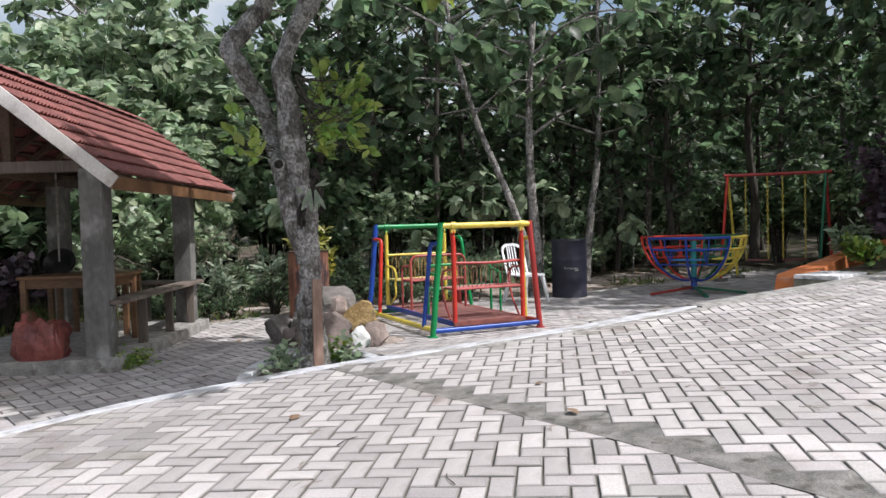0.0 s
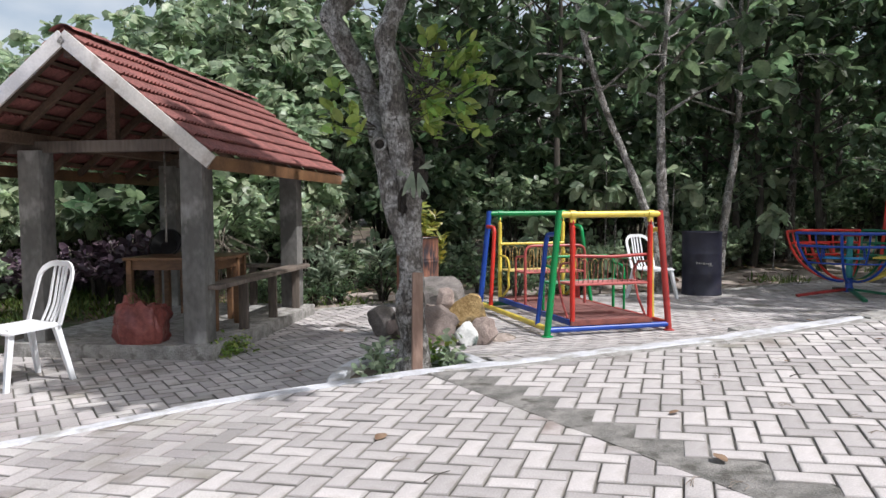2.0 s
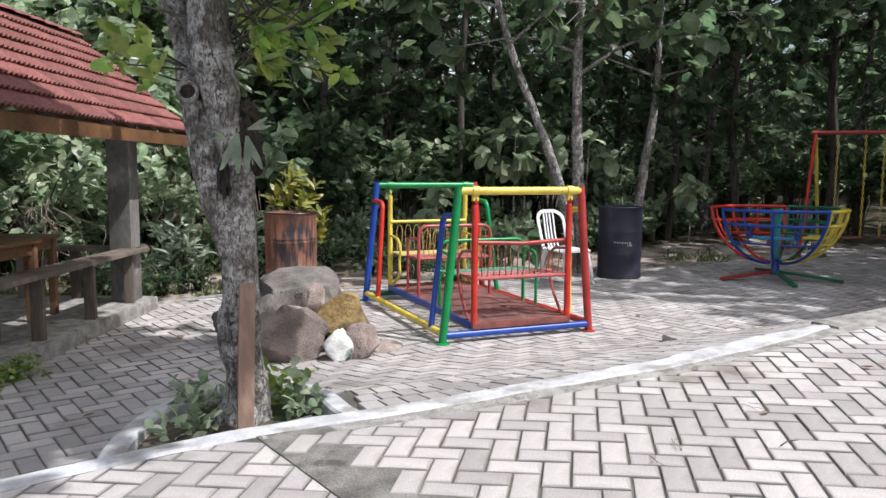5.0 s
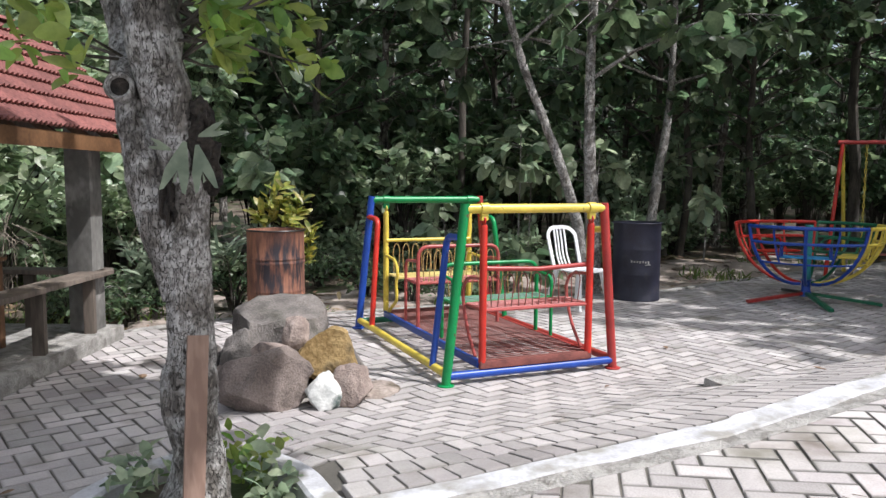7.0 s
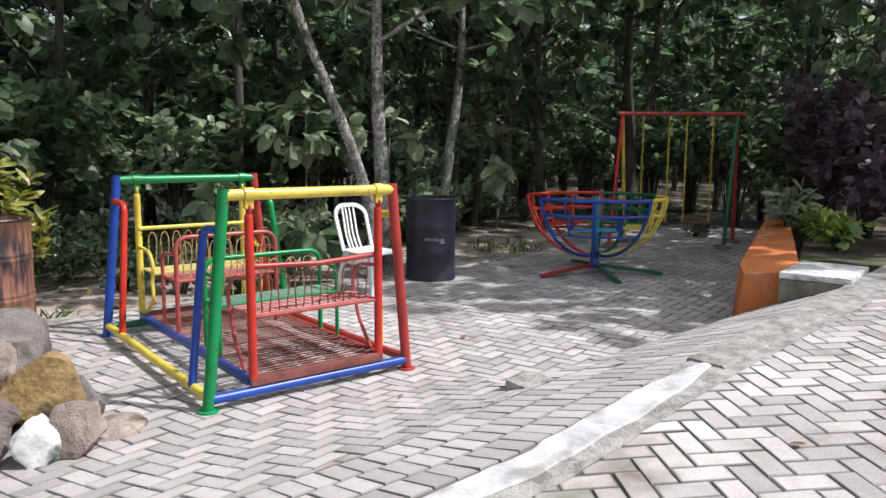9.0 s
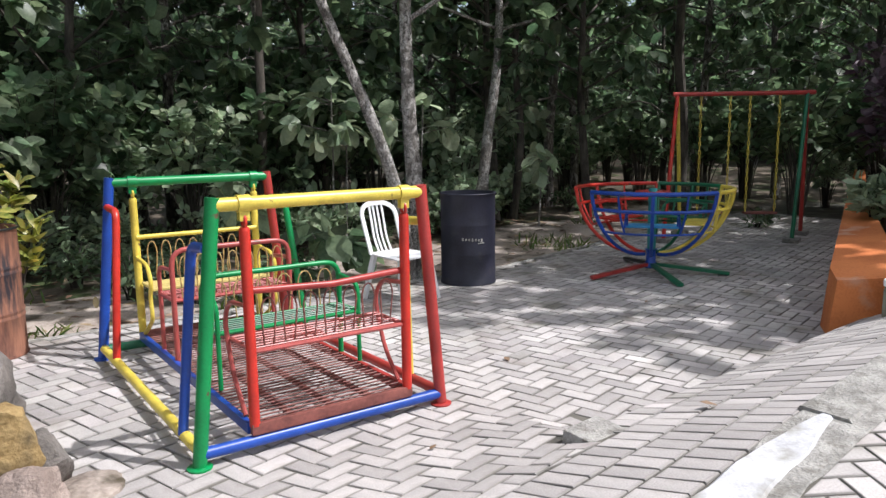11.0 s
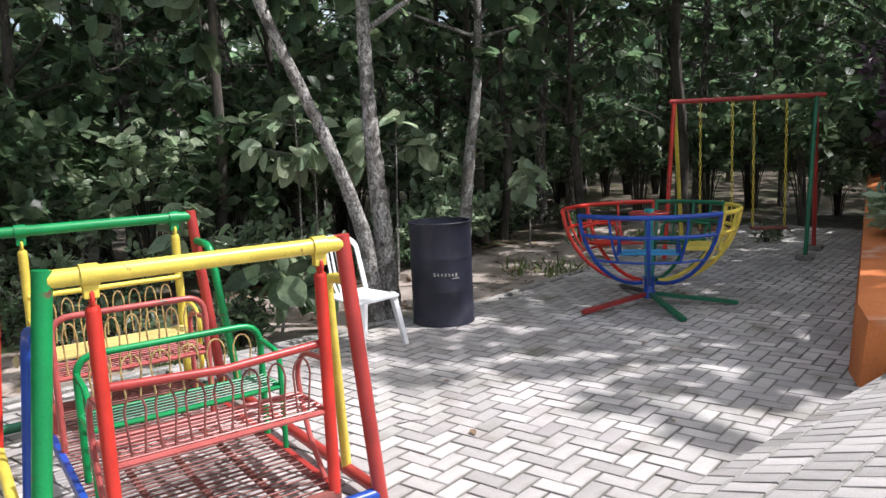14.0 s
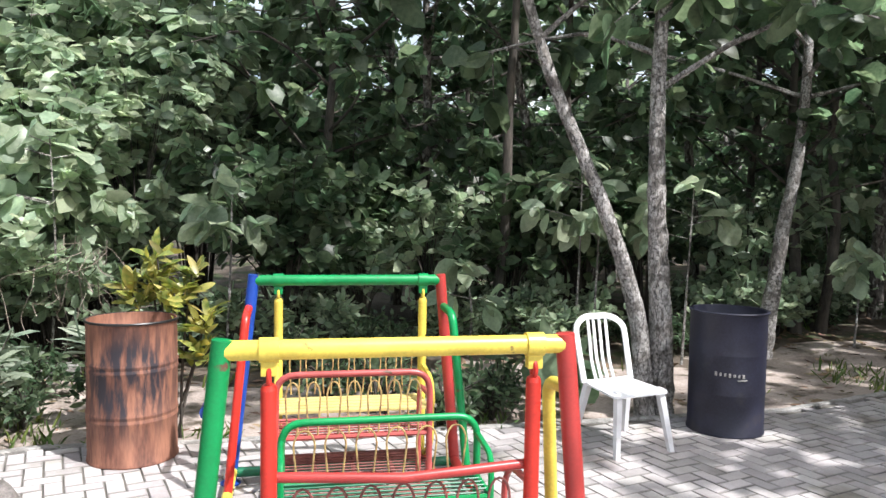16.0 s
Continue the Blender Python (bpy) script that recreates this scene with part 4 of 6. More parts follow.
prof = [(-0.5 + i / 20, 0.011 * (1 - math.cos(6.28318 * 4 * i / 20))) for i in range(21)]
for v, lift in ((0.0, 0.036), (0.97, 0.0), (1.0, 0.0)):
    for th in (0.0, -0.016):
        tile.v += [(a * TW, v * TLN, z + lift + th) for a, z in prof]
np_ = len(prof)
for r in range(2):
    for th in (0, 1):
        o0, o1 = (2 * r + th) * np_, (2 * r + 2 + th) * np_
        for i in range(np_ - 1):
            f = (o0 + i, o0 + i + 1, o1 + i + 1, o1 + i)
            tile.f.append(f if th == 0 else f[::-1])
tile.f += [(i, np_ + i, np_ + i + 1, i + 1) for i in range(np_ - 1)]
tile_me = tile.mesh("roof_tile", TILE, 50)
rows, cols = 8, 16
for sgn in (1, -1):
    tilt = Matrix.Translation((RX, 0, RIDGE + 0.01)) @ pose(0, 0, 0, 0, 0, 0 if sgn > 0 else 180)
    for r in range(rows):
        for c in range(cols):
            d = slope * (r + 1) / rows + 0.02
            y = Y0 + (Y1 - Y0) * (c + 0.5) / cols
            yy = y if sgn > 0 else -y
            m = tilt @ Matrix.Translation((d * math.cos(radians(ang)), yy, -d * math.sin(radians(ang)) + 0.022 + random.uniform(-0.003, 0.003))) @ pose(0, 0, 0, 0, ang, 0) @ pose(0, 0, 0, 0, 0, 90 + random.uniform(-1.2, 1.2))
            ob = new("roof_tile", tile_me)
            ob.parent, ob.matrix_basis = roof, m
    for k in range(9):
        y = Y0 + 0.06 + (Y1 - Y0 - 0.12) * k / 8
        a, b = Vector((RX, y, RIDGE - 0.035)), Vector((RX + sgn * half * 0.99, y, EAVE - 0.025))
        mid, d = (a + b) / 2, b - a
        part("rafter", Geo().box((d.length, 0.05, 0.06), Matrix.Translation(mid) @ pose(0, 0, 0, 0, -math.degrees(math.atan2(d.z, d.x)) if sgn > 0 else 180 - math.degrees(math.atan2(d.z, d.x)), 0), 0.003), WOOD_DARK, pav)
    for k in range(8):
        t = (k + 0.5) / 8
        part("batten", Geo().box((0.035, Y1 - Y0 - 0.04, 0.02), pose(RX + sgn * half * t, (Y0 + Y1) / 2, RIDGE - rise * t + 0.008, 0, ang * sgn, 0)), WOOD_DARK, pav)
    part("fascia", Geo().box((0.022, Y1 - Y0, 0.11), pose(RX + sgn * (half + 0.0), (Y0 + Y1) / 2, EAVE - 0.045), 0.003), WOOD_TABLE, pav, "brown eaves board")
    for y in (Y0 - 0.012, Y1 + 0.012):
        a, b = Vector((RX, y, RIDGE - 0.02)), Vector((RX + sgn * (half + 0.02), y, EAVE - 0.04))
        mid, d = (a + b) / 2, b - a
        part("barge_board", Geo().box((d.length + 0.02, 0.024, 0.115), Matrix.Translation(mid) @ pose(0, 0, 0, 0, -math.degrees(math.atan2(d.z, d.x)), 0), 0.003), BOARD_WHITE, pav, "faded white gable board")
cap = Geo()
for i in range(2):
    for t in steps(-0.11, 0.11, 0.0275):
        cap.v.append((t, -0.135 + 0.27 * i, 0.055 - 4.2 * t * t + (0.012 if i else 0)))
cap.f = [(i, i + 1, i + 10, i + 9) for i in range(8)]
cap_me = cap.mesh("ridge_tile", TILE, 60)
for k in range(16):
    ob = new("ridge_tile", cap_me)
    ob.parent, ob.location = roof, (RX, Y0 + 0.12 + (Y1 - Y0 - 0.24) * k / 15, RIDGE + 0.025)
# seat planks round the pavilion
for a, b, lab in (((0.10, 0.0), (0.10, PL), "grey weathered seat plank"), ((-PW, PL + 0.06), (0.1, PL + 0.06), "grey weathered seat plank")):
    a, b = Vector((*a, 0.60)), Vector((*b, 0.60))
    d = b - a
    m = Matrix.Translation((a + b) / 2) @ pose(0, 0, 0, 0, 0, math.degrees(math.atan2(d.y, d.x)))
    s = part("seat_plank", Geo().box((d.length + 0.1, 0.22, 0.038), m, 0.006), WOOD, pav, lab)
    for t in (0.3, 0.62, 0.93):
        p = a.lerp(b, t)
        part("plank_leg", Geo().box((0.085, 0.07, 0.50), pose(p.x, p.y, 0.35, 0, 0, 10), 0.008), WOOD, s)


def table(at, size, label):
    t = thing("wooden_table", label, "table", "tables in the pavilion", at)
    w, d, h = size
    part("tabletop", Geo().box((w, d, 0.03), pose(0, 0, h - 0.015), 0.006), WOOD_TABLE, t)
    part("apron", Geo().box((w - 0.08, 0.02, 0.09), pose(0, -d / 2 + 0.05, h - 0.075)).box((w - 0.08, 0.02, 0.09), pose(0, d / 2 - 0.05, h - 0.075)).box((0.02, d - 0.1, 0.09), pose(-w / 2 + 0.05, 0, h - 0.075)).box((0.02, d - 0.1, 0.09), pose(w / 2 - 0.05, 0, h - 0.075)), WOOD_TABLE, t)
    for x in (-1, 1):
        for y in (-1, 1):
            part("leg", Geo().box((0.055, 0.055, h - 0.03), pose(x * (w / 2 - 0.05), y * (d / 2 - 0.05), (h - 0.03) / 2), 0.005), WOOD_TABLE, t)
    return t


table(pose(-3.42, 1.02, 0.12, 0, 0, -23), (0.95, 0.62, 0.70), "brown varnished wooden table on the cement floor")
table(pose(-3.25, 1.72, 0.12, 0, 0, -23), (0.80, 0.45, 0.68), "second brown wooden table behind the first")
# cooking pan hung under the roof
w = thing("hanging_pan", "round black pan hanging on a rod under the roof", "pan", at=pose(-3.62, 1.45, 0.92))
part("bowl", Geo().lathe([(0.02, -0.10), (0.10, -0.08), (0.165, 0.0), (0.17, 0.02), (0.155, 0.02), (0.09, -0.06)], 24, pose(0, 0, 0, 62, 0, -20)), BLACK, w)
part("rod", Geo().tube([(0, 0, 0.02), (0, 0, 0.95)], 0.011, 8), STEEL, w, "grey hanging rod")
# plastic carrier bag
bm = bmesh.new()
bmesh.ops.create_cube(bm, size=1)
bmesh.ops.subdivide_edges(bm, edges=bm.edges[:], cuts=17, use_grid_fill=True)
for v in bm.verts:
    p = v.co * 2
    r = (1 - 0.18 * abs(p.x) ** 4 * abs(p.y) ** 4)
    z = (p.z + 1) / 2
    wr = 0.18 * noise.noise((p.x * 1.6, p.y * 1.6, p.z * 1.2)) + 0.13 * abs(noise.noise((p.x * 4 + p.z, p.y * 4, p.z * 3.5))) - 0.05
    r *= 0.86 + 0.20 * math.sin(3.0 * min(1, z + 0.05))
    v.co = Vector((p.x * 0.22 * r * (1 - 0.10 * z + wr), p.y * 0.15 * r * (1 + 0.06 * (1 - z) + wr), z * 0.34 + (0.06 * noise.noise((p.x * 2, p.y * 2, 7)) + 0.06 * p.x * -1 * (p.y > 0)) * (z > 0.9)))
single("shopping_bag", Geo().take(bm), BAG, "crumpled red plastic carrier bag, full, on the cement floor", "bag", at=pose(-3.72, 0.20, 0.12, 0, 0, -20), smooth=60)
g = Geo()
for i in range(30):
    a, h = random.uniform(0, 6.28), random.uniform(0.1, 0.24)
    p = Vector((random.uniform(-0.1, 0.12), random.uniform(-0.06, 0.06), 0.30))
    g.tube([p, p + Vector((math.cos(a) * 0.03, math.sin(a) * 0.03, h * 0.6)), p + Vector((math.cos(a) * 0.10, math.sin(a) * 0.10, h))], 0.003, 3, 0.001)
single("cut_grass", g, GRASS, "wilted grass stems sticking out of the red bag", "grass", at=pose(-3.72, 0.20, 0.12, 0, 0, -20))

# ---- canopy swing at the yard's edge ----
cs = thing("canopy_swing", "red pole swing with light blue feet and blue canopy", "playground swing")
for x, y, lx, ly in ((-4.63, -1.03, -4.78, -1.10), (-5.85, -1.50, -5.72, -1.45), (-4.98, -0.10, -5.05, -0.25), (-6.2, -0.57, -6.05, -0.62)):
    a, b = Vector((x, y, 0)), Vector((lx, ly, 2.06))
    lg = part("pole", Geo().tube([a.lerp(b, 0.13), b], 0.027, 12), RED, cs, "red pole")
    part("pole_foot", Geo().tube([a + Vector((0, 0, 0.006)), a.lerp(b, 0.135)], 0.028, 12).lathe([(0.07, 0), (0.07, 0.008), (0.04, 0.012)], 16, Matrix.Translation(a)), SKYBLUE, lg, "light blue pole foot")
part("ground_rail", Geo().tube([(-4.65, -1.03, 0.15), (-4.80, -1.09, 0.145)], 0.026, 10), SKYBLUE, cs, "light blue rail end")
part("ground_rail", Geo().tube([(-4.80, -1.09, 0.145), (-4.90, -1.13, 0.14)], 0.026, 10), RED, cs)
part("ground_rail", Geo().tube([(-4.90, -1.13, 0.14), (-5.83, -1.48, 0.12)], 0.026, 10), YELLOW, cs, "yellow rail")
cn = Geo()
cx, cy = -5.50, -0.82
for i, (k, z) in enumerate(((1.0, 2.08), (1.0, 2.14), (0.7, 2.28), (0.35, 2.36), (0.02, 2.40))):
    for j in range(24):
        a = 6.28318 * j / 24
        q = pose(0, 0, 0, 0, 0, 21) @ Vector((k * 0.88 * math.copysign(abs(math.cos(a)) ** 0.6, math.cos(a)), k * 0.72 * math.copysign(abs(math.sin(a)) ** 0.6, math.sin(a)), z))
        cn.v.append((cx + q.x, cy + q.y, q.z))
cn.f = [(i * 24 + j, i * 24 + (j + 1) % 24, (i + 1) * 24 + (j + 1) % 24, (i + 1) * 24 + j) for i in range(4) for j in range(24)]
part("canopy", cn, CANOPY, cs, "blue canopy")
part("canopy_lining", Geo().add([(x, y, z - 0.004 + (0.0 if i < 24 else 0.05)) for i, (x, y, z) in enumerate(cn.v[:24])], [tuple(range(24))[::-1]]), YELLOW, cs, "yellow canopy lining")


# ---- foliage ----
def leaf_mesh(name, P, D, S, mat, wide=0.34, droop=0.28, fold=0.22, detail=2, seed=0, flat_up=0.6):
    """Many folded, drooping leaves as one mesh. P: stalks, D: midrib directions, S: lengths."""
    rng = np.random.default_rng(seed)
    P, D, S = np.asarray(P, float), np.asarray(D, float), np.asarray(S, float)
    n = len(P)
    D /= np.linalg.norm(D, axis=1)[:, None] + 1e-9
    upv = np.array([0, 0, 1.0]) * flat_up + rng.normal(0, 0.45, (n, 3))
    side = np.cross(D, upv)
    side /= np.linalg.norm(side, axis=1)[:, None] + 1e-9
    nrm = np.cross(side, D)
    if detail == 2:
        us, ws = [0.14, 0.36, 0.62, 0.86], [0.50, 0.93, 1.0, 0.60]
    elif detail == 1:
        us, ws = [0.20, 0.52, 0.82], [0.62, 1.0, 0.68]
    else:
        us, ws = [0.27, 0.72], [0.85, 0.92]
    k = len(us)
    tpl = [(0, 0, 0)] + [(u, 0, -droop * u * u) for u in us] + [(1, 0, -droop)]
    tpl += [(u, w * wide, -droop * u * u + fold * w * wide) for u, w in zip(us, ws)]
    tpl += [(u, -w * wide, -droop * u * u + fold * w * wide) for u, w in zip(us, ws)]
    tpl = np.array(tpl)
    m = len(tpl)
    wv = rng.uniform(0.8, 1.2, (n, 1))
    V = P[:, None, :] + S[:, None, None] * (tpl[None, :, 0:1] * D[:, None, :] + tpl[None, :, 1:2] * wv[:, :, None] * side[:, None, :] + tpl[None, :, 2:3] * nrm[:, None, :])
    V += rng.normal(0, 0.012, V.shape) * S[:, None, None]
    L0, R0 = k + 2, 2 * k + 2
    F = []
    for o, flip in ((L0, False), (R0, True)):
        f = [(0, 1, o)] + [(1 + i, 2 + i, o + i + 1, o + i) for i in range(k - 1)] + [(k, k + 1, o + k - 1)]
        F += [q[::-1] if not flip else q for q in f]
    sizes = np.array([len(q) for q in F])
    idx = np.concatenate([np.array(q) for q in F])
    me = bpy.data.meshes.new(name)
    me.vertices.add(n * m)
    me.vertices.foreach_set("co", V.reshape(-1))
    loops = (idx[None, :] + (np.arange(n) * m)[:, None]).reshape(-1)
    tot = np.tile(sizes, n)
    me.loops.add(len(loops))
    me.loops.foreach_set("vertex_index", loops.astype(np.int32))
    me.polygons.add(len(tot))
    me.polygons.foreach_set("loop_start", np.concatenate([[0], np.cumsum(tot)[:-1]]).astype(np.int32))
    me.polygons.foreach_set("use_smooth", np.ones(len(tot), bool))
    me.materials.append(mat)
    me.update(calc_edges=True)
    me.validate()
    return me


def whorls(tips, rnd, each, length, spread=0.9, back=0.25):
    """Leaves in tufts: tips is a list of (place, direction)."""
    P, D, S = [], [], []
    for p, d in tips:
        a0 = rnd.uniform(0, 6.28)
        d = d.normalized()
        u = d.orthogonal().normalized()
        w = d.cross(u)
        for i in range(each):
            a = a0 + i * 2.4 + rnd.uniform(-0.3, 0.3)
            k = rnd.uniform(0.4, 1.0) * spread
            P.append(p - d * rnd.uniform(0, back) + Vector((rnd.gauss(0, 0.03), rnd.gauss(0, 0.03), rnd.gauss(0, 0.03))))
            D.append(d * (1 - 0.55 * k) + (u * math.cos(a) + w * math.sin(a)) * k + Vector((0, 0, -0.18)))
            S.append(rnd.uniform(*length))
    return P, D, S


def make_tree(seed, height, clear, reach, tips_n, each, length, r, mat_bark, mat_leaf, label, detail=1, lean=(0, 0), trunk=None, at=None, name="teak_tree", category="tree", hang=0.3):
    rnd = random.Random(seed)
    t = thing(name, label, category, "trees of the wood", at)
    if trunk is None:
        trunk = [(lean[0] * k + rnd.gauss(0, 0.05) * (k > 0), lean[1] * k + rnd.gauss(0, 0.05) * (k > 0), height * k) for k in (0, 0.2, 0.4, 0.6, 0.8, 1.0)]
    line = spline(trunk, 9 if mat_bark is BARK_PALE else 4)
    rs = [r * 1.25] + [r * (1 - 0.75 * i / len(line)) for i in range(1, len(line))]
    stem = part("trunk", gnarled(line, rs, 18) if mat_bark is BARK_PALE else Geo().tube(line, rs, 9), mat_bark, t)
    tips = []
    for i in range(tips_n):
        limbs = Geo()
        k = clear + (1 - clear) * (i + rnd.random()) / tips_n
        p = line[min(len(line) - 1, int(k * (len(line) - 1)))]
        a = i * 2.4 + rnd.uniform(-0.5, 0.5)
        ln = reach * (1.1 - 0.55 * abs(k - 0.6)) * rnd.uniform(0.65, 1.15)
        d = Vector((math.cos(a), math.sin(a), rnd.uniform(0.05, 0.75)))
        q = p + d * ln * 0.5 + Vector((0, 0, 0.05))
        e = q + Vector((math.cos(a + rnd.uniform(-0.6, 0.6)), math.sin(a + rnd.uniform(-0.6, 0.6)), rnd.uniform(-0.25, 0.5))) * ln * 0.55
        limbs.tube(spline([p, q, e], 3), r * 0.28, 5, r * 0.08)
        tips += [(e, e - q)]
        for f in (0.35, 0.6, 0.8):
            b = q.lerp(e, f)
            off = Vector((rnd.gauss(0, 0.35), rnd.gauss(0, 0.35), rnd.gauss(0.0, 0.25))) * ln * 0.5
            tips.append((b + off, off + Vector((0, 0, 0.1))))
            limbs.tube([b, b + off], r * 0.09, 4, r * 0.04)
        tips.append((p.lerp(q, 0.7) + Vector((rnd.gauss(0, 0.2), rnd.gauss(0, 0.2), 0.1)), d))
        part("branch", limbs, mat_bark, t)
    P, D, S = whorls(tips, rnd, each, length)
    D = [d + Vector((0, 0, -hang)) for d in D]
    ob = new("crown", leaf_mesh("crown", P, D, S, mat_leaf, detail=detail, seed=seed))
    ob.parent = t
    return t


def make_shrub(seed, height, spread, stems, each, length, mat, label, name="shrub", wide=0.3, at=None, category="shrub", droop=0.3, bark=None, group="undergrowth", hang=0.0):
    rnd = random.Random(seed)
    t = thing(name, label, category, group, at)
    g, tips = Geo(), []
    for i in range(stems):
        a, k = rnd.uniform(0, 6.28), rnd.uniform(0.15, 1)
        e = Vector((math.cos(a) * spread * k, math.sin(a) * spread * k, height * rnd.uniform(0.45, 1.0)))
        q = e * 0.5 + Vector((-e.x * 0.2, -e.y * 0.2, height * 0.08))
        g.tube(spline([(e.x * 0.1, e.y * 0.1, -0.08), q, e], 3), 0.012, 4, 0.004)
        if name == "thicket":
            part("stem", g, BARK_DARK, t)
            g = Geo()
        for f in (0.55, 0.8, 1.0):
            p = q.lerp(e, f) + Vector((rnd.gauss(0, 0.05), rnd.gauss(0, 0.05), 0))
            tips.append((p, e - q + Vector((0, 0, 0.1))))
    if name not in ("weed", "thicket"):
        part("stem", g, bark or BARK_DARK, t)
    P, D, S = whorls(tips, rnd, each, length, 1.0, 0.12)
    D = [d + Vector((0, 0, -hang)) for d in D]
    ob = new("leaves", leaf_mesh("leaves", P, D, S, mat, wide=wide, droop=droop, detail=0 if height > 0.4 else 1, seed=seed))
    ob.parent = t
    return t


# the near tree in its pit
near = thing("old_tree", "old forked tree with grey flaking bark and a staghorn fern", "tree")
TRUNK = [(-1.74, 0.03, 0.17), (-1.735, 0.15, 0.125), (-1.722, 0.26, 0.106), (-1.72, 0.38, 0.094), (-1.746, 0.50, 0.103), (-1.75, 0.58, 0.10), (-1.738, 0.70, 0.087), (-1.735, 0.93, 0.083), (-1.745, 1.07, 0.084), (-1.742, 1.25, 0.083), (-1.745, 1.40, 0.080), (-1.775, 1.55, 0.084), (-1.803, 1.70, 0.088), (-1.835, 1.88, 0.098), (-1.85, 2.05, 0.095), (-1.876, 2.27, 0.076), (-1.905, 2.40, 0.079), (-1.863, 2.575, 0.062), (-1.758, 2.80, 0.072), (-1.668, 2.97, 0.086)]
main = spline([(x, -1.62, z) for x, z, r in TRUNK] + [(-1.50, -1.62, 3.5), (-1.35, -1.75, 4.1)], 5)
rr = [float(np.interp(p.z, [z for x, z, r in TRUNK] + [4.1], [r for x, z, r in TRUNK] + [0.05])) for p in main]


def gnarled(line, radii, n):
    """A tube with swellings, flutes and small bumps."""
    t = Geo().tube(line, radii, n)
    for i, q in enumerate(t.v):
        c = line[i // n]
        p = Vector(q)
        d = p - c
        k = 0.16 * noise.noise(p * 7) + 0.13 * noise.noise((p.x * 22, p.y * 22, p.z * 8)) + 0.06 * noise.noise(p * 55)
        t.v[i] = tuple(p + d * k)
    return t


part("trunk", gnarled(main, rr, 36), OLD_BARK, near)
LIMB = [(-1.775, -1.62, 0.95, 0.060), (-1.812, -1.61, 1.14, 0.074), (-1.848, -1.60, 1.27, 0.076), (-1.868, -1.59, 1.38, 0.076), (-1.888, -1.58, 1.49, 0.076), (-1.905, -1.55, 1.60, 0.072), (-1.915, -1.47, 1.72, 0.068), (-1.93, -1.32, 1.96, 0.064), (-1.985, -1.30, 2.18, 0.065), (-2.085, -1.30, 2.35, 0.076), (-2.18, -1.30, 2.52, 0.08), (-2.235, -1.30, 2.645, 0.077), (-2.125, -1.30, 2.79, 0.074), (-2.01, -1.30, 2.93, 0.072), (-1.95, -1.30, 3.02, 0.073), (-1.80, -1.35, 3.5, 0.05)]
side = spline([q[:3] for q in LIMB], 5)
rs = [float(np.interp(p.z, [q[2] for q in LIMB], [q[3] for q in LIMB])) for p in side]
part("limb", gnarled(side, rs, 26), OLD_BARK, near)
part("cut_stub", Geo().lathe([(0.046, -0.06), (0.048, 0.02), (0.053, 0.05), (0.046, 0.062), (0.036, 0.055), (0.030, 0.02), (0.01, 0.0)], 20, pose(-1.945, -1.60, 1.705, 82, 0, -14)), OLD_BARK, near, "short sawn-off branch stub")
part("knot_hole", Geo().lathe([(0.033, 0.040), (0.028, 0.036), (0.005, 0.034)], 18, pose(-1.945, -1.60, 1.705, 82, 0, -14)), ROOTS, near, "dark round knot hole")
for (rx, ry_, rz_, sx, sz, sd) in ((-1.70, -1.665, 1.49, 0.070, 0.10, 0), (-1.665, -1.65, 1.40, 0.050, 0.075, 4), (-1.805, -1.665, 1.30, 0.032, 0.11, 8), (-1.69, -1.66, 1.62, 0.045, 0.06, 12)):
    bm = bmesh.new()
    bmesh.ops.create_icosphere(bm, subdivisions=3, radius=1)
    for v in bm.verts:
        p = v.co * (1 + 0.55 * noise.noise(v.co * 2.5 + Vector((sd, 0, 0))) + 0.3 * noise.noise(v.co * 7))
        v.co = Vector((p.x * sx, p.y * 0.05, p.z * sz))
    part("root_mass", Geo().take(bm, pose(rx, ry_, rz_)), ROOTS, near, "dark root mass under a fern")
rnd = random.Random(4)
tips, tw = [], Geo()
for i in range(30):
    base = Vector((-1.80, -1.62, rnd.uniform(1.75, 2.45)))
    e = Vector((rnd.uniform(-1.68, -1.24), -1.62 + rnd.uniform(-0.25, 0.22), rnd.uniform(1.80, 2.46)))
    tw.tube(spline([base, base.lerp(e, 0.5) + Vector((0, 0, -0.03)), e], 3), 0.008, 5, 0.003)
    tips.append((e, (e - base) * 0.6 + Vector((0, 0, 0.12))))
for i in range(5):
    base = Vector((-1.93, -1.45, rnd.uniform(1.75, 2.1)))
    e = base + Vector((-rnd.uniform(0.10, 0.36), rnd.uniform(-0.2, 0.2), rnd.uniform(-0.02, 0.25)))
    tw.tube([base, e], 0.007, 5, 0.003)
    tips.append((e, e - base + Vector((0, 0, 0.1))))
part("twig", tw, BARK_DARK, near)
P, D, S = whorls(tips, rnd, 9, (0.07, 0.135), 0.95, 0.04)
D = [d + Vector((0, 0, 0.22)) for d in D]
ob = new("low_leaves", leaf_mesh("low_leaves", P, D, S, LEAF_BRIGHT, wide=0.25, droop=0.12, detail=2, seed=4))
ob.parent = near
tips, tw = [], Geo()
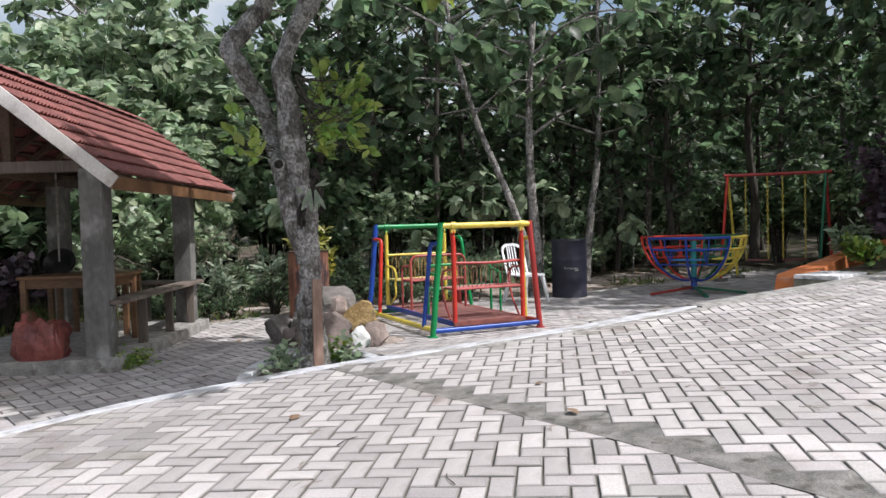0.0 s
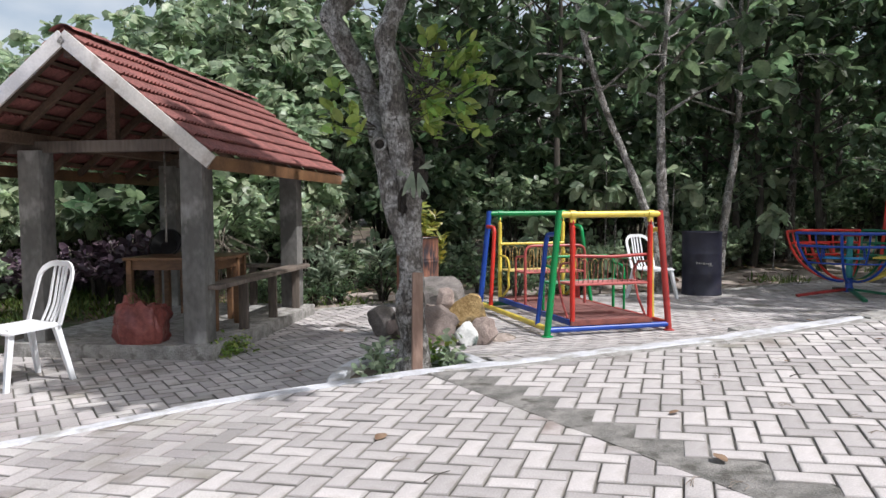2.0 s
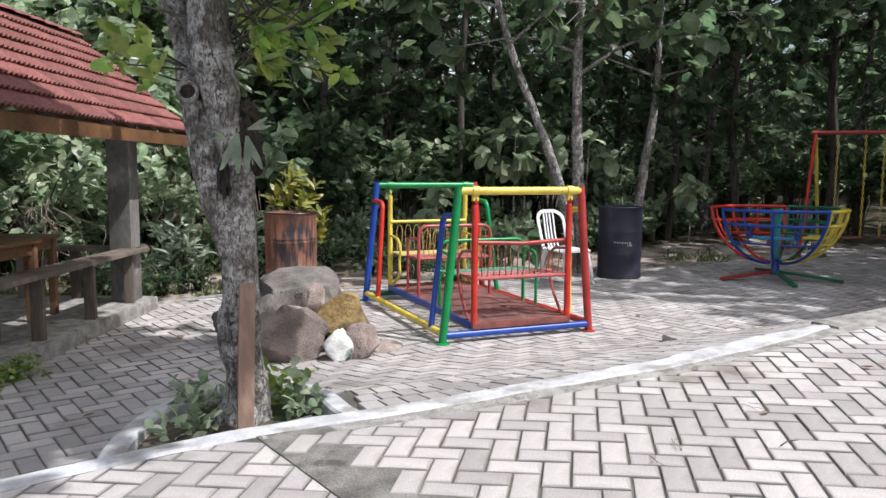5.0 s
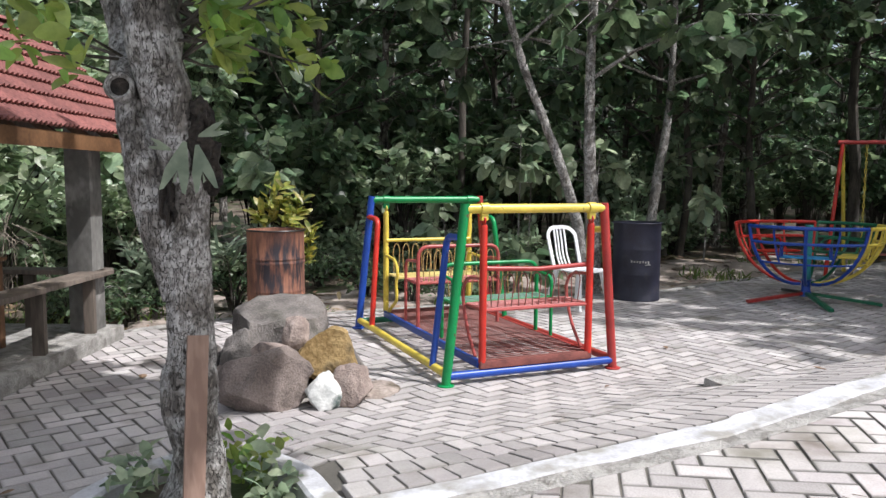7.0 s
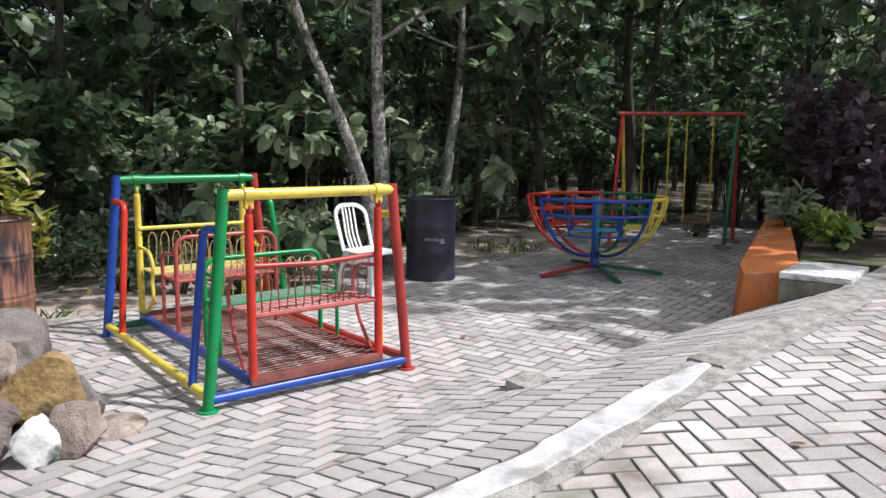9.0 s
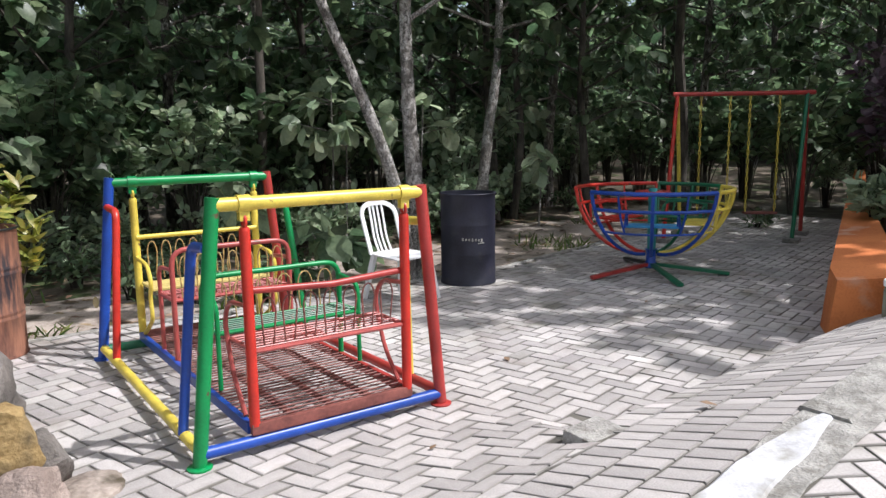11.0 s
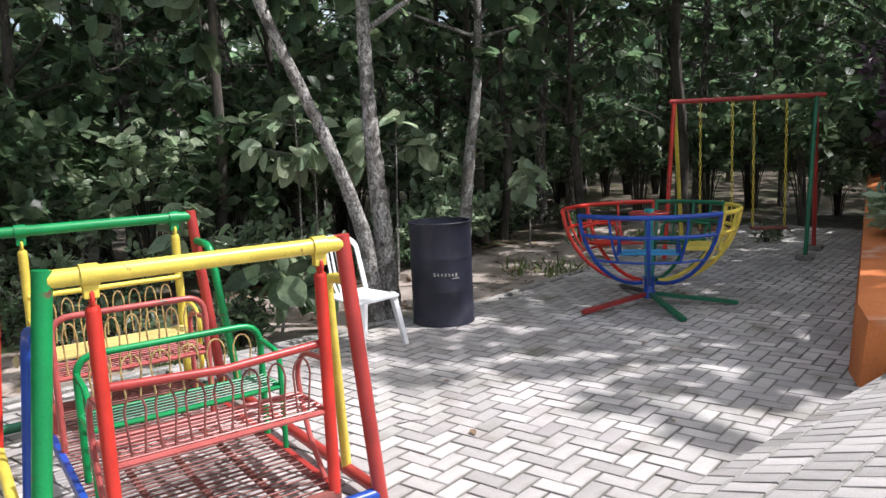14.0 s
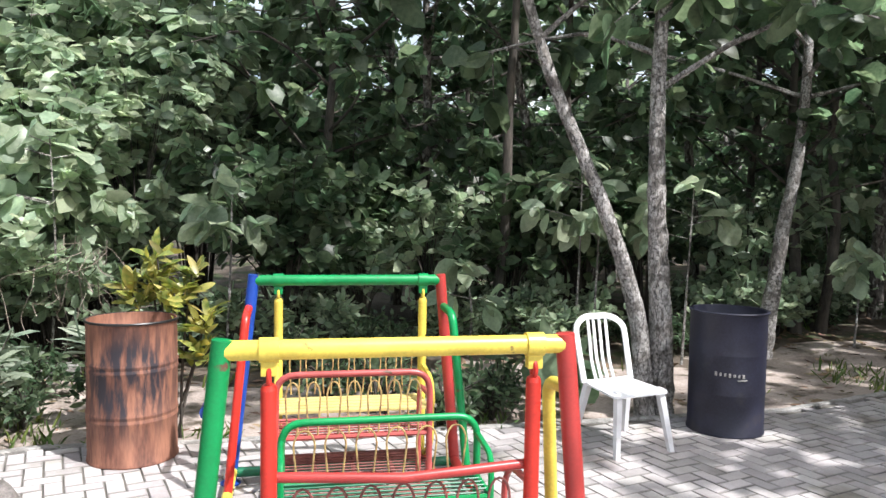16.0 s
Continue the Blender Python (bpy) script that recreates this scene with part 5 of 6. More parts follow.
for i in range(250):
    base = main[rnd.randrange(len(main) - 9, len(main))]
    a, k = rnd.uniform(0, 6.28), math.sqrt(rnd.random())
    e = Vector((-0.80 + 1.4 * k * math.cos(a), -2.12 + 1.55 * k * math.sin(a), rnd.uniform(3.6, 4.7)))
    tw.tube(spline([base, base.lerp(e, 0.5) + Vector((0, 0, 0.1)), e], 3), 0.020, 5, 0.005)
    for f in (0.7, 0.85, 1):
        tips.append((base.lerp(e, f) + Vector((rnd.gauss(0, 0.15), rnd.gauss(0, 0.15), rnd.gauss(0, 0.12))), e - base))
part("branch", tw, BARK, near)
P, D, S = whorls(tips, rnd, 13, (0.15, 0.25), 0.95, 0.08)
ob = new("crown", leaf_mesh("crown", P, D, S, LEAF_BRIGHT, wide=0.26, detail=0, seed=5))
ob.parent = near
fern = thing("staghorn_fern", "pale grey-green staghorn fern growing on the trunk", "fern")
for (dx, dz, ln, tw_) in ((-0.045, 0.05, 0.20, -0.25), (-0.005, 0.04, 0.18, 0.12), (0.0, 0.07, 0.11, 0.8), (-0.09, 0.02, 0.08, -0.9)):
    o = Vector((-1.705 + dx, -1.755, 1.47 + dz))
    d = Vector((tw_, -0.45, -0.85 if ln > 0.17 else 0.3)).normalized()
    sd = Vector((d.z, 0, -d.x)).normalized()
    fr = Geo()
    for off in (0.0, 0.003):
        fr.v += [tuple(o + d * ln * u + sd * w * 0.68 * ln + Vector((0, off + 0.12 * ln * u * u - 0.06 * abs(w) * ln, 0))) for u, w in ((0, -0.05), (0, 0.05), (0.35, -0.20), (0.35, 0.20), (0.62, -0.30), (0.58, 0.0), (0.62, 0.30), (1.0, -0.34), (0.98, -0.24), (1.05, 0.30), (1.0, 0.20), (0.85, 0.04), (0.8, -0.04))]
    q = ((0, 2, 3, 1), (2, 4, 5, 3), (3, 5, 6), (4, 7, 8, 5), (5, 10, 9, 6), (5, 12, 11))
    fr.f = [f for f in q] + [tuple(13 + i for i in f[::-1]) for f in q]
    part("frond", fr, LEAF_FERN, fern, smooth=60)
single("wooden_plank", Geo().box((0.074, 0.026, 0.72), Matrix.Translation((-1.742, -1.815, 0.475)) @ pose(0, 0, 0, -11, 4.3, 4), 0.003), PLANK, "brown sawn plank leaning against the tree trunk", "plank")

# the forked tree behind the chair
make_tree(31, 6.2, 0.60, 1.8, 14, 8, (0.20, 0.36), 0.108, BARK_PALE, LEAF, "slender pale-barked teak tree with big leaves, forked at the base", 2, trunk=[(0.06, 0, -0.1), (0.05, 0, 0.4), (0.0, 0, 1.2), (-0.05, 0, 2.0), (-0.02, 0.05, 3.2), (0.15, 0.1, 5), (0.2, 0.1, 7.2)], at=pose(3.26, 3.16, 0))
make_tree(32, 6.0, 0.70, 1.7, 10, 8, (0.20, 0.36), 0.088, BARK_PALE, LEAF, "leaning stem of a forked teak tree", 2, trunk=[(0.0, 0, -0.1), (-0.04, 0, 0.4), (-0.14, 0, 0.95), (-0.45, 0, 1.75), (-0.92, 0.02, 2.8), (-1.3, 0.1, 4.2), (-1.5, 0.1, 6.0)], at=pose(3.16, 3.12, 0))

make_tree(33, 6.0, 0.58, 2.2, 16, 10, (0.20, 0.36), 0.10, BARK_PALE, LEAF, "leaning grey-barked teak tree behind the black drum", 2, trunk=[(0, 0, -0.1), (0.07, 0, 0.6), (0.18, 0, 1.4), (0.36, 0, 2.4), (0.45, 0.05, 3.4), (0.5, 0.1, 4.6), (0.5, 0.1, 6.2)], at=pose(5.62, 5.1, 0))

for i, (x, y) in enumerate(((2.75, 6.3), (7.4, 6.4))):
    make_tree(34 + i, 7.0, 0.60, 2.3, 18, 10, (0.20, 0.36), 0.075, BARK_DARK, LEAF, "slim dark-stemmed teak tree with a high crown", 1, lean=(0.2, -0.3), at=pose(x, y, 0))

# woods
# the fourth kind wears the leaf colour brightened for sunlight
KINDS = [make_tree(50 + i, h, c, 2.0, n, 12, (0.13, 0.29), r, BARK_DARK if i % 2 else BARK, LEAF if i != 3 else LEAF_LIT_PALE, "tall teak tree with large dull green leaves", 0, lean=(0.3 * (-1) ** i, 0.1), hang=0.8 if i == 3 else 0.3)
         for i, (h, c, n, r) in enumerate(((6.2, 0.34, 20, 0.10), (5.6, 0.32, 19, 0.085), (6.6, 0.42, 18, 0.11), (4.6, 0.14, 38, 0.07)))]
TREES = [(6.9, 6.25, 1), (3.65, 7.9, 0), (4.1, 7.6, 1), (9.1, 7.3, 2), (11.5, 9.0, 2), (10.2, 10.7, 0), (0.9, 7.4, 1), (0.2, 8.9, 1), (2.2, 8.2, 0), (7.9, 8.6, 1), (12.4, 6.4, 2), (13.4, 8.0, 1), (14.5, 5.8, 2), (-10.5, 5.0, 3), (8.4, 5.6, 1), (16.0, 4.5, 0), (17.5, 2.0, 1), (15.5, 0.2, 3)]
rnd = random.Random(12)
for row, (y0, gap) in enumerate(((9.5, 2.7), (12.0, 3.2), (15.0, 3.8), (18.5, 4.6))):
    x = (-14 - row * 2) if row < 2 else 0.5
    while x < 26 + row * 3:
        TREES.append((x + rnd.uniform(-0.7, 0.7), y0 + rnd.uniform(-0.8, 0.8) + max(0, x - 8) * 0.12, 3 if x < -4 and row < 3 else rnd.randrange(3)))
        x += gap
for i, (x, y) in enumerate(((8.0, -1.35), (10.0, -0.2), (10.6, 5.4))):
    make_tree(60 + i, 7.0, 0.55, 2.7, 40, 15, (0.18, 0.36), 0.12, BARK_DARK, LEAF, "tall broad teak tree shading the yard", 1, at=pose(x, y, 0.1))
TREES += [ (11.2, 1.3, 2), (13.2, 3.4, 1), (12.6, 0.2, 3), (15.2, 2.6, 2), (17.2, 5.0, 1), (18.8, 7.4, 0), (19.5, 0.5, 2), (21, 4, 0), (22, 8, 1), (14.0, -2.0, 0), (18, -3, 1)]
TREES += [(-12, -15, 0), (-5, -17, 1), (3, -16, 2), (10, -15, 1), (16, -10, 0), (20, -4, 2), (-16, -7, 1), (-15, 0, 3)]
used = set()
for x, y, k in TREES:
    m = Matrix.Translation((x, y, ground_z(x, y) - 0.05)) @ pose(0, 0, 0, 0, 0, rnd.uniform(0, 360))
    if -9 < x < -4 and 5 < y < 11:
        copy_thing(KINDS[3], m).scale = (0.78, 0.78, 0.72)
        continue
    if k not in used:
        used.add(k)
        KINDS[k].matrix_basis = m
    else:
        copy_thing(KINDS[k], m)

# regrowth in rising ranks behind the pavilion, its sunlight put into the pale leaf colour
THICKET = make_shrub(74, 2.8, 0.95, 50, 9, (0.14, 0.29), LEAF_LIT_PALE, "tall thicket of young teak, leaves coloured pale for sunlight", group="teak regrowth", hang=0.45, name="thicket")
TALL_THICKET = make_shrub(75, 5.0, 1.75, 48, 19, (0.16, 0.31), LEAF_LIT_PALE, "tall thicket of young teak, leaves coloured pale for sunlight", group="teak regrowth", hang=0.45, name="thicket")
RANKS = [(-3.7, 5.7, 0.85), (-4.9, 5.2, 0.85), (-6.2, 4.6, 0.8), (-7.5, 4.2, 0.85), (-8.8, 3.6, 0.9), (-3.9, 7.0, 1.35), (-5.3, 6.5, 1.35), (-6.8, 6.0, 1.3), (-8.3, 5.4, 1.3), (-9.8, 4.8, 1.3), (-4.6, 8.8, 1.8), (-6.6, 8.2, 1.5), (-8.6, 7.4, 1.35), (-10.8, 6.8, 1.4), (-2.9, 7.4, 1.5), (-1.4, 6.9, 1.3), (-2.3, 6.2, 1.1), (-3.3, 9.0, 2.0), (-1.9, 8.8, 2.0), (-0.9, 8.4, 1.7)]
for i, (x, y, s) in enumerate(RANKS):
    m = Matrix.Translation((x, y, ground_z(x, y) - 0.03)) @ pose(0, 0, 0, 0, 0, i * 77)
    if i == 0:
        THICKET.matrix_basis = m
        THICKET.scale = (s, s, s)
    elif i == 10:
        TALL_THICKET.matrix_basis = m
    elif s > 1.2:
        s /= 1.85
        copy_thing(TALL_THICKET, m).scale = (s * rnd.uniform(0.95, 1.2), s * rnd.uniform(0.95, 1.2), s * rnd.uniform(0.95, 1.1))
    else:
        copy_thing(THICKET, m).scale = (s * rnd.uniform(0.9, 1.15), s * rnd.uniform(0.9, 1.15), s * rnd.uniform(0.9, 1.08))

# young teaks with large leaves, all but one in the pale colour raised for sunlight
for i, (x, y, z, n) in enumerate(((3.45, 5.4, 2.25, 7), (3.75, 5.6, 1.95, 6), (4.55, 5.0, 1.95, 4), (6.9, 5.2, 1.2, 4), (2.2, 5.3, 1.0, 4), (7.6, 6.6, 2.2, 7), (-0.3, 5.4, 1.9, 7), (2.3, 3.35, 0.55, 5), (-1.9, 5.3, 2.3, 8))):
    rs_ = random.Random(200 + i)
    t = thing("young_teak", "young teak sapling with large pale drooping leaves", "sapling", "saplings at the wood's edge", pose(x, y, 0))
    tp = Vector((rs_.gauss(0, 0.08), rs_.gauss(0, 0.08), z))
    stem_ = Geo().tube(spline([(0, 0, -0.05), (0.05, 0.02, z * 0.5), tp], 4), 0.016, 6, 0.007)
    tips = [(tp, Vector((0, 0, 1)))]
    for k in range(n):
        a = rs_.uniform(0, 6.28)
        b = Vector((0.05, 0.02, 0)) * 0.5 + Vector((0, 0, z * rs_.uniform(0.62, 0.95)))
        e = b + Vector((math.cos(a), math.sin(a), 0.25)) * rs_.uniform(0.2, 0.5)
        part("leaf_stalk", Geo().tube([b, e], 0.007, 5, 0.004), BARK_PALE, t)
        tips.append((e, e - b))
    part("stem", stem_, BARK_PALE, t)
    P, D, S = whorls(tips, rs_, 6, (0.20, 0.36), 1.0, 0.1)
    D = [d + Vector((0, 0, -0.45)) for d in D]
    ob = new("leaves", leaf_mesh("leaves", P, D, S, LEAF if i == 7 else LEAF_LIT_PALE, wide=0.30, detail=2, seed=300 + i))
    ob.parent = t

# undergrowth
# the first two bushes have sunlight in their leaf colour, the others the darker leaf
SH = [make_shrub(70, 1.5, 0.75, 30, 7, (0.09, 0.2), LEAF_LIT_PALE, "dense dull green bush at the wood's edge"),
      make_shrub(71, 0.75, 0.5, 22, 6, (0.07, 0.15), LEAF_LIT_PALE, "low light green bush on bare soil"),
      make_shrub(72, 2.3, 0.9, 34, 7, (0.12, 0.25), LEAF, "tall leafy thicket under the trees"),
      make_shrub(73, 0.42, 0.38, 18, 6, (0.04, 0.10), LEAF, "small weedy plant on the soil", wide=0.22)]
PLACES = []
for i in range(64):
    x = rnd.uniform(-9, 17)
    edge = 3.9 + max(0, x - 4) * 0.3 + (1.7 if x > -0.8 else 0.4)
    PLACES.append((x, edge + abs(rnd.gauss(1.7, 0.9)), rnd.choice((0, 0, 2, 1))))
for i in range(28):
    x = rnd.uniform(-12, 22)
    PLACES.append((x, 7.5 + max(0, x - 4) * 0.3 + rnd.uniform(0, 6), 2))
for i in range(14):
    x = rnd.uniform(-3, -0.9) if i < 8 else rnd.uniform(0.3, 2.4)
    PLACES.append((x, 3.1 + max(0, x - 4.2) * 0.3 + abs(rnd.gauss(0.35, 0.5)), 3))
for i in range(14):
    PLACES.append((rnd.uniform(10.5, 22), rnd.uniform(0.5, 7), rnd.choice((0, 2))))
PLACES += [(0.3, 6.2, 2), (-1.55, 3.5, 3), (-2.6, 3.7, 3), (1.75, 3.45, 3), (-3.3, 4.6, 0), (-5.8, 3.4, 1), (-6.4, 1.6, 1), (-5.9, 0.9, 3), (-7.0, 2.4, 1), (-7.6, 4.5, 0), (-6.2, 5.2, 0), (-6.8, 0.6, 3), (-7.4, 1.4, 3), (-1.95, 3.3, 3), (9.6, 3.2, 3)]
for i in range(46):
    x = rnd.uniform(-1.2, 9.0)
    PLACES.append((x, 5.0 + max(0, x - 4) * 0.3 + rnd.uniform(0, 1.6), rnd.choice((1, 1, 3, 3))))
PLACES = [q for q in PLACES if q[2] == 3 or not (-3.2 < q[0] < 3.2 and q[1] < 4.9)]
used = set()
for x, y, k in PLACES:
    m = Matrix.Translation((x, y, ground_z(x, y))) @ pose(0, 0, 0, 0, 0, rnd.uniform(0, 360)) @ Matrix.Scale(rnd.uniform(0.8, 1.25), 4)
    if k not in used:
        used.add(k)
        SH[k].matrix_basis = m
    else:
        c = copy_thing(SH[k], m)
        c.scale = [rnd.uniform(0.8, 1.25)] * 3
for x, y, h in ((-4.4, 3.9, 0.95), (-5.2, 3.3, 0.9)):
    make_shrub(80 + int(y * 10), h, 0.6, 30, 6, (0.08, 0.15), LEAF_PURPLE, "dark purple-leaved ornamental bush behind the pavilion", at=pose(x, y, 0))
for x, y, z, h in ((8.6, 0.55, 0.45, 1.9), (7.8, -0.2, 0.45, 1.5), (9.8, 1.2, 0.45, 2.2), (7.0, -0.9, 0.45, 1.1)):
    make_shrub(90 + int(x * 10), h, 0.75, 40, 6, (0.10, 0.20), LEAF_PURPLE, "tall dark purple-leaved bush in the planting bed", at=pose(x, y, z))
make_shrub(95, 0.50, 0.30, 14, 6, (0.12, 0.22), LEAF_LIT_PALE, "light green leafy plant leaning over the orange wall", at=pose(7.05, 0.35, 0.5), wide=0.2)
make_shrub(96, 0.48, 0.28, 20, 6, (0.08, 0.16), LEAF_BRIGHT, "low yellowish green plant in the planting bed", at=pose(6.3, -0.55, 0.45), wide=0.2)
croton = thing("croton", "yellow and green croton plant behind the rusty drum", "plant")
rc = random.Random(97)
tips = []
for x, y, z in ((-0.56, 3.06, 1.27), (-0.74, 3.10, 1.05), (-0.34, 3.12, 1.14), (-0.24, 3.08, 0.84), (-0.44, 3.00, 1.02), (-0.28, 3.05, 0.62), (-0.62, 3.20, 1.10)):
    e = Vector((x, y, z))
    line = spline([(-0.46 + rc.gauss(0, 0.03), 3.12, -0.05), ((x - 0.46) / 2, 3.12, z * 0.5), e], 4)
    part("stem", Geo().tube(line, 0.013, 5, 0.006), BARK_DARK, croton)
    tips += [(e, Vector((rc.gauss(0, 0.2), rc.gauss(-0.2, 0.2), 0.9))), (line[-2], Vector((rc.gauss(0, 0.2), -0.2, 0.8)))]
P, D, S = whorls(tips, rc, 15, (0.12, 0.21), 1.0, 0.05)
D = [d + Vector((0, 0, 0.12)) for d in D]
ob = new("leaves", leaf_mesh("leaves", P, D, S, LEAF_YELLOW, wide=0.15, droop=0.25, detail=2, seed=97))
ob.parent = croton
make_shrub(98, 1.05, 0.20, 1, 14, (0.18, 0.34), LEAF_FERN, "grey-green palm-like plant beside the croton", at=pose(-0.98, 3.35, 0), wide=0.08, name="yucca", category="plant")
make_shrub(99, 0.75, 0.3, 8, 9, (0.12, 0.24), LEAF_FERN, "pale leafy shrub on the soil", at=pose(-1.75, 3.3, 0), wide=0.12)
for i, (x, y) in enumerate(((-2.0, -1.78), (-1.52, -1.48), (-1.42, -1.70), (-1.62, -1.32), (-2.0, -1.42))):
    make_shrub(110 + i, 0.22, 0.14, 6, 3, (0.04, 0.09), LEAF_BRIGHT if i % 2 else LEAF_LIT_PALE, "small broad-leaved weed in the tree pit", at=pose(x, y, 0.10), wide=0.3, name="weed", category="plant", group="weeds in the tree pit")
for i, (x, y) in enumerate(((-3.02, -0.02), (-2.92, 0.12))):
    make_shrub(120 + i, 0.16, 0.08, 10, 4, (0.03, 0.06), LEAF_BRIGHT, "small weed growing at the foot of a post", at=pose(x, y, 0), wide=0.3, name="weed", category="plant", group="weeds by the post")

# tangle of dry pale vines hanging from the bushes
g = Geo()
for i in range(26):
    pts = [Vector((rnd.gauss(0, 0.16), rnd.gauss(0, 0.12), rnd.uniform(0.75, 1.35)))]
    for k in range(4):
        pts.append(pts[-1] + Vector((rnd.gauss(0, 0.12), rnd.gauss(0, 0.08), rnd.gauss(-0.12, 0.09))))
    g.tube(spline(pts, 4), 0.0045, 4, 0.0025)
g.tube(spline([(0.05, 0, -0.05), (0.0, 0.05, 0.5), (-0.05, 0, 1.1)], 4), 0.012, 5, 0.006)
vine = single("dry_vine", g, STALK, "tangle of dry pale brown vines at the wood's edge", "vine", "dry vines", pose(-1.5, 4.9, 0))
copy_thing(vine, pose(-3.15, 4.0, -0.3, 0, 0, 140))

# far woods as one mass
P, D, S = [], [], []
for i in range(13000):
    x = rnd.uniform(-40, 60)
    y = 23 + rnd.uniform(0, 5) + max(0, x - 8) * 0.1
    if i > 9000:
        x, y = 25 + rnd.uniform(0, 5), rnd.uniform(-8, 30)
    z = rnd.uniform(0.2, 6.5 if x > 0 else 2.6) + rnd.gauss(0, 0.6)
    P.append((x, y, z)), D.append((rnd.gauss(0, 1), rnd.gauss(-0.6, 1), rnd.gauss(-0.2, 0.6))), S.append(rnd.uniform(0.7, 1.3))
tagged(new("far_woods", leaf_mesh("far_woods", P, D, S, LEAF, detail=0, seed=9)), "dark mass of trees deeper in the wood", "woods", kind="stuff")
# grass and litter
P, D, S = [], [], []
for i in range(15000):
    x = rnd.uniform(-9, 12) if i < 9000 else rnd.uniform(-9, -5.0)
    y = 2.95 + max(0, x - 4.2) * 0.26 + abs(rnd.gauss(0, 1.3))
    if x < -2.4:
        y = rnd.uniform(-0.2, 6) if x < -5.3 else rnd.uniform(2.9, 6)
    if noise.noise((x * 0.9, y * 0.9, 3)) < (0.3 if x > 0 else 0.05) and x > -2.4:
        continue
    P.append((x, y, ground_z(x, y) - 0.01)), D.append((rnd.gauss(0, 0.5), rnd.gauss(0, 0.5), 1)), S.append(rnd.uniform(0.06, 0.2))
tagged(new("grass", leaf_mesh("grass", P, D, S, GRASS, wide=0.06, droop=0.35, detail=0, seed=11, flat_up=0.2)), "uneven short green grass on the soil", "grass", kind="stuff")
P, D, S = [], [], []
for i in range(2600):
    x = rnd.uniform(-5, 11)
    y = 3.0 + max(0, x - 4.2) * 0.26 + abs(rnd.gauss(0, 1.6))
    P.append((x, y, ground_z(x, y) + 0.008)), D.append((rnd.gauss(0, 1), rnd.gauss(0, 1), 0.05)), S.append(rnd.uniform(0.06, 0.2))
tagged(new("leaf_litter", leaf_mesh("leaf_litter", P, D, S, DRY, wide=0.26, droop=0.1, detail=1, seed=12, flat_up=3)), "dry brown fallen leaves on the soil", "leaves", kind="stuff")
structure("bare_path", sheet(steps(-2.0, 10.5, 0.3), steps(2.9, 6.2, 0.2), lambda x, y: ground_z(x, y) + 0.02 + 0.02 * noise.noise((x * 2, y * 2, 0)) - 0.35 * max(0, abs(y - (3.9 + max(0, x - 4) * 0.27)) - 0.75 - 0.5 * noise.noise((x, y, 5))) ** 2), BARE, "bare reddish earth behind the yard", "ground")
structure("trim", ribbon(steps(-2.2, 9.5, 0.12), lambda x: float(np.interp(x, [-2.3, -1.3, -0.4, 1.9, 4.35, 5.4, 6.4, 9.5], [2.5, 2.92, 2.87, 2.92, 3.0, 3.3, 3.54, 4.35])), lambda x: float(np.interp(x, [-2.3, -1.3, -0.4, 1.9, 4.35, 5.4, 6.4, 9.5], [2.5, 2.92, 2.87, 2.92, 3.0, 3.3, 3.54, 4.35])) + 0.07, lambda x: 0.012, 0.1, 0.002, 8), CEMENT_PALE, "thin cement edging of the yard", "kerb", 30)
structure("trim", ribbon(steps(-3.4, -1.55, 0.15), lambda x: 4.92 + (x + 2.0) * 0.05, lambda x: 5.06 + (x + 2.0) * 0.05, lambda x: 0.13, 0.2, 0.004, 8), CEMENT_PALE, "low pale cement kerb among the plants", "kerb", 30)

litter = [(0.9, -0.55, 20), (2.15, 0.35, 70), (1.95, -1.35, 130), (0.35, -2.9, 200), (-0.9, -3.55, 10), (-1.05, -4.2, 95), (2.6, 1.2, 160), (1.3, -2.6, 300), (-2.3, -3.3, 45), (3.1, -0.2, 250), (-2.5, -0.9, 15), (-1.9, 0.9, 80), (4.2, 0.9, 33)]
leaf_me = [leaf_mesh("fallen_leaf", [(0, 0, 0.006)], [(1, 0, 0.02)], [l], DRY, wide=0.3, droop=-0.12, fold=0.35, detail=2, seed=400 + int(l * 1000), flat_up=6) for l in (0.05, 0.065, 0.08)]
for i, (x, y, a) in enumerate(litter):
    z = road_z(x, y) if y < kerb_y(x) else (ramp_z(x, y) if x > 1.5 and y < step_y(x) else yard_z(x, y))
    ob = new("fallen_leaf", leaf_me[i % 3])
    ob.matrix_basis = pose(x, y, z + 0.001, 0, 0, a)
    tagged(ob, "small curled dry brown leaf lying on the pavers", "leaf", "fallen leaves on the paving")
for x, y, a, l in ((-2.15, -3.85, 35, 0.16), (-1.95, -4.6, 80, 0.13), (2.0, 0.75, -20, 0.18), (0.15, -3.2, 10, 0.12)):
    z = road_z(x, y) if y < kerb_y(x) else yard_z(x, y)
    tw = Geo().tube([(-l / 2, 0, 0.004), (0, 0.012, 0.007), (l / 2, 0, 0.004)], 0.003, 5, 0.0015)
    single("twig", tw, BARK_DARK, "thin dry twig lying on the pavers", "twig", "twigs on the paving", pose(x, y, z + 0.001, 0, 0, a))


WISPS = random.Random(77)
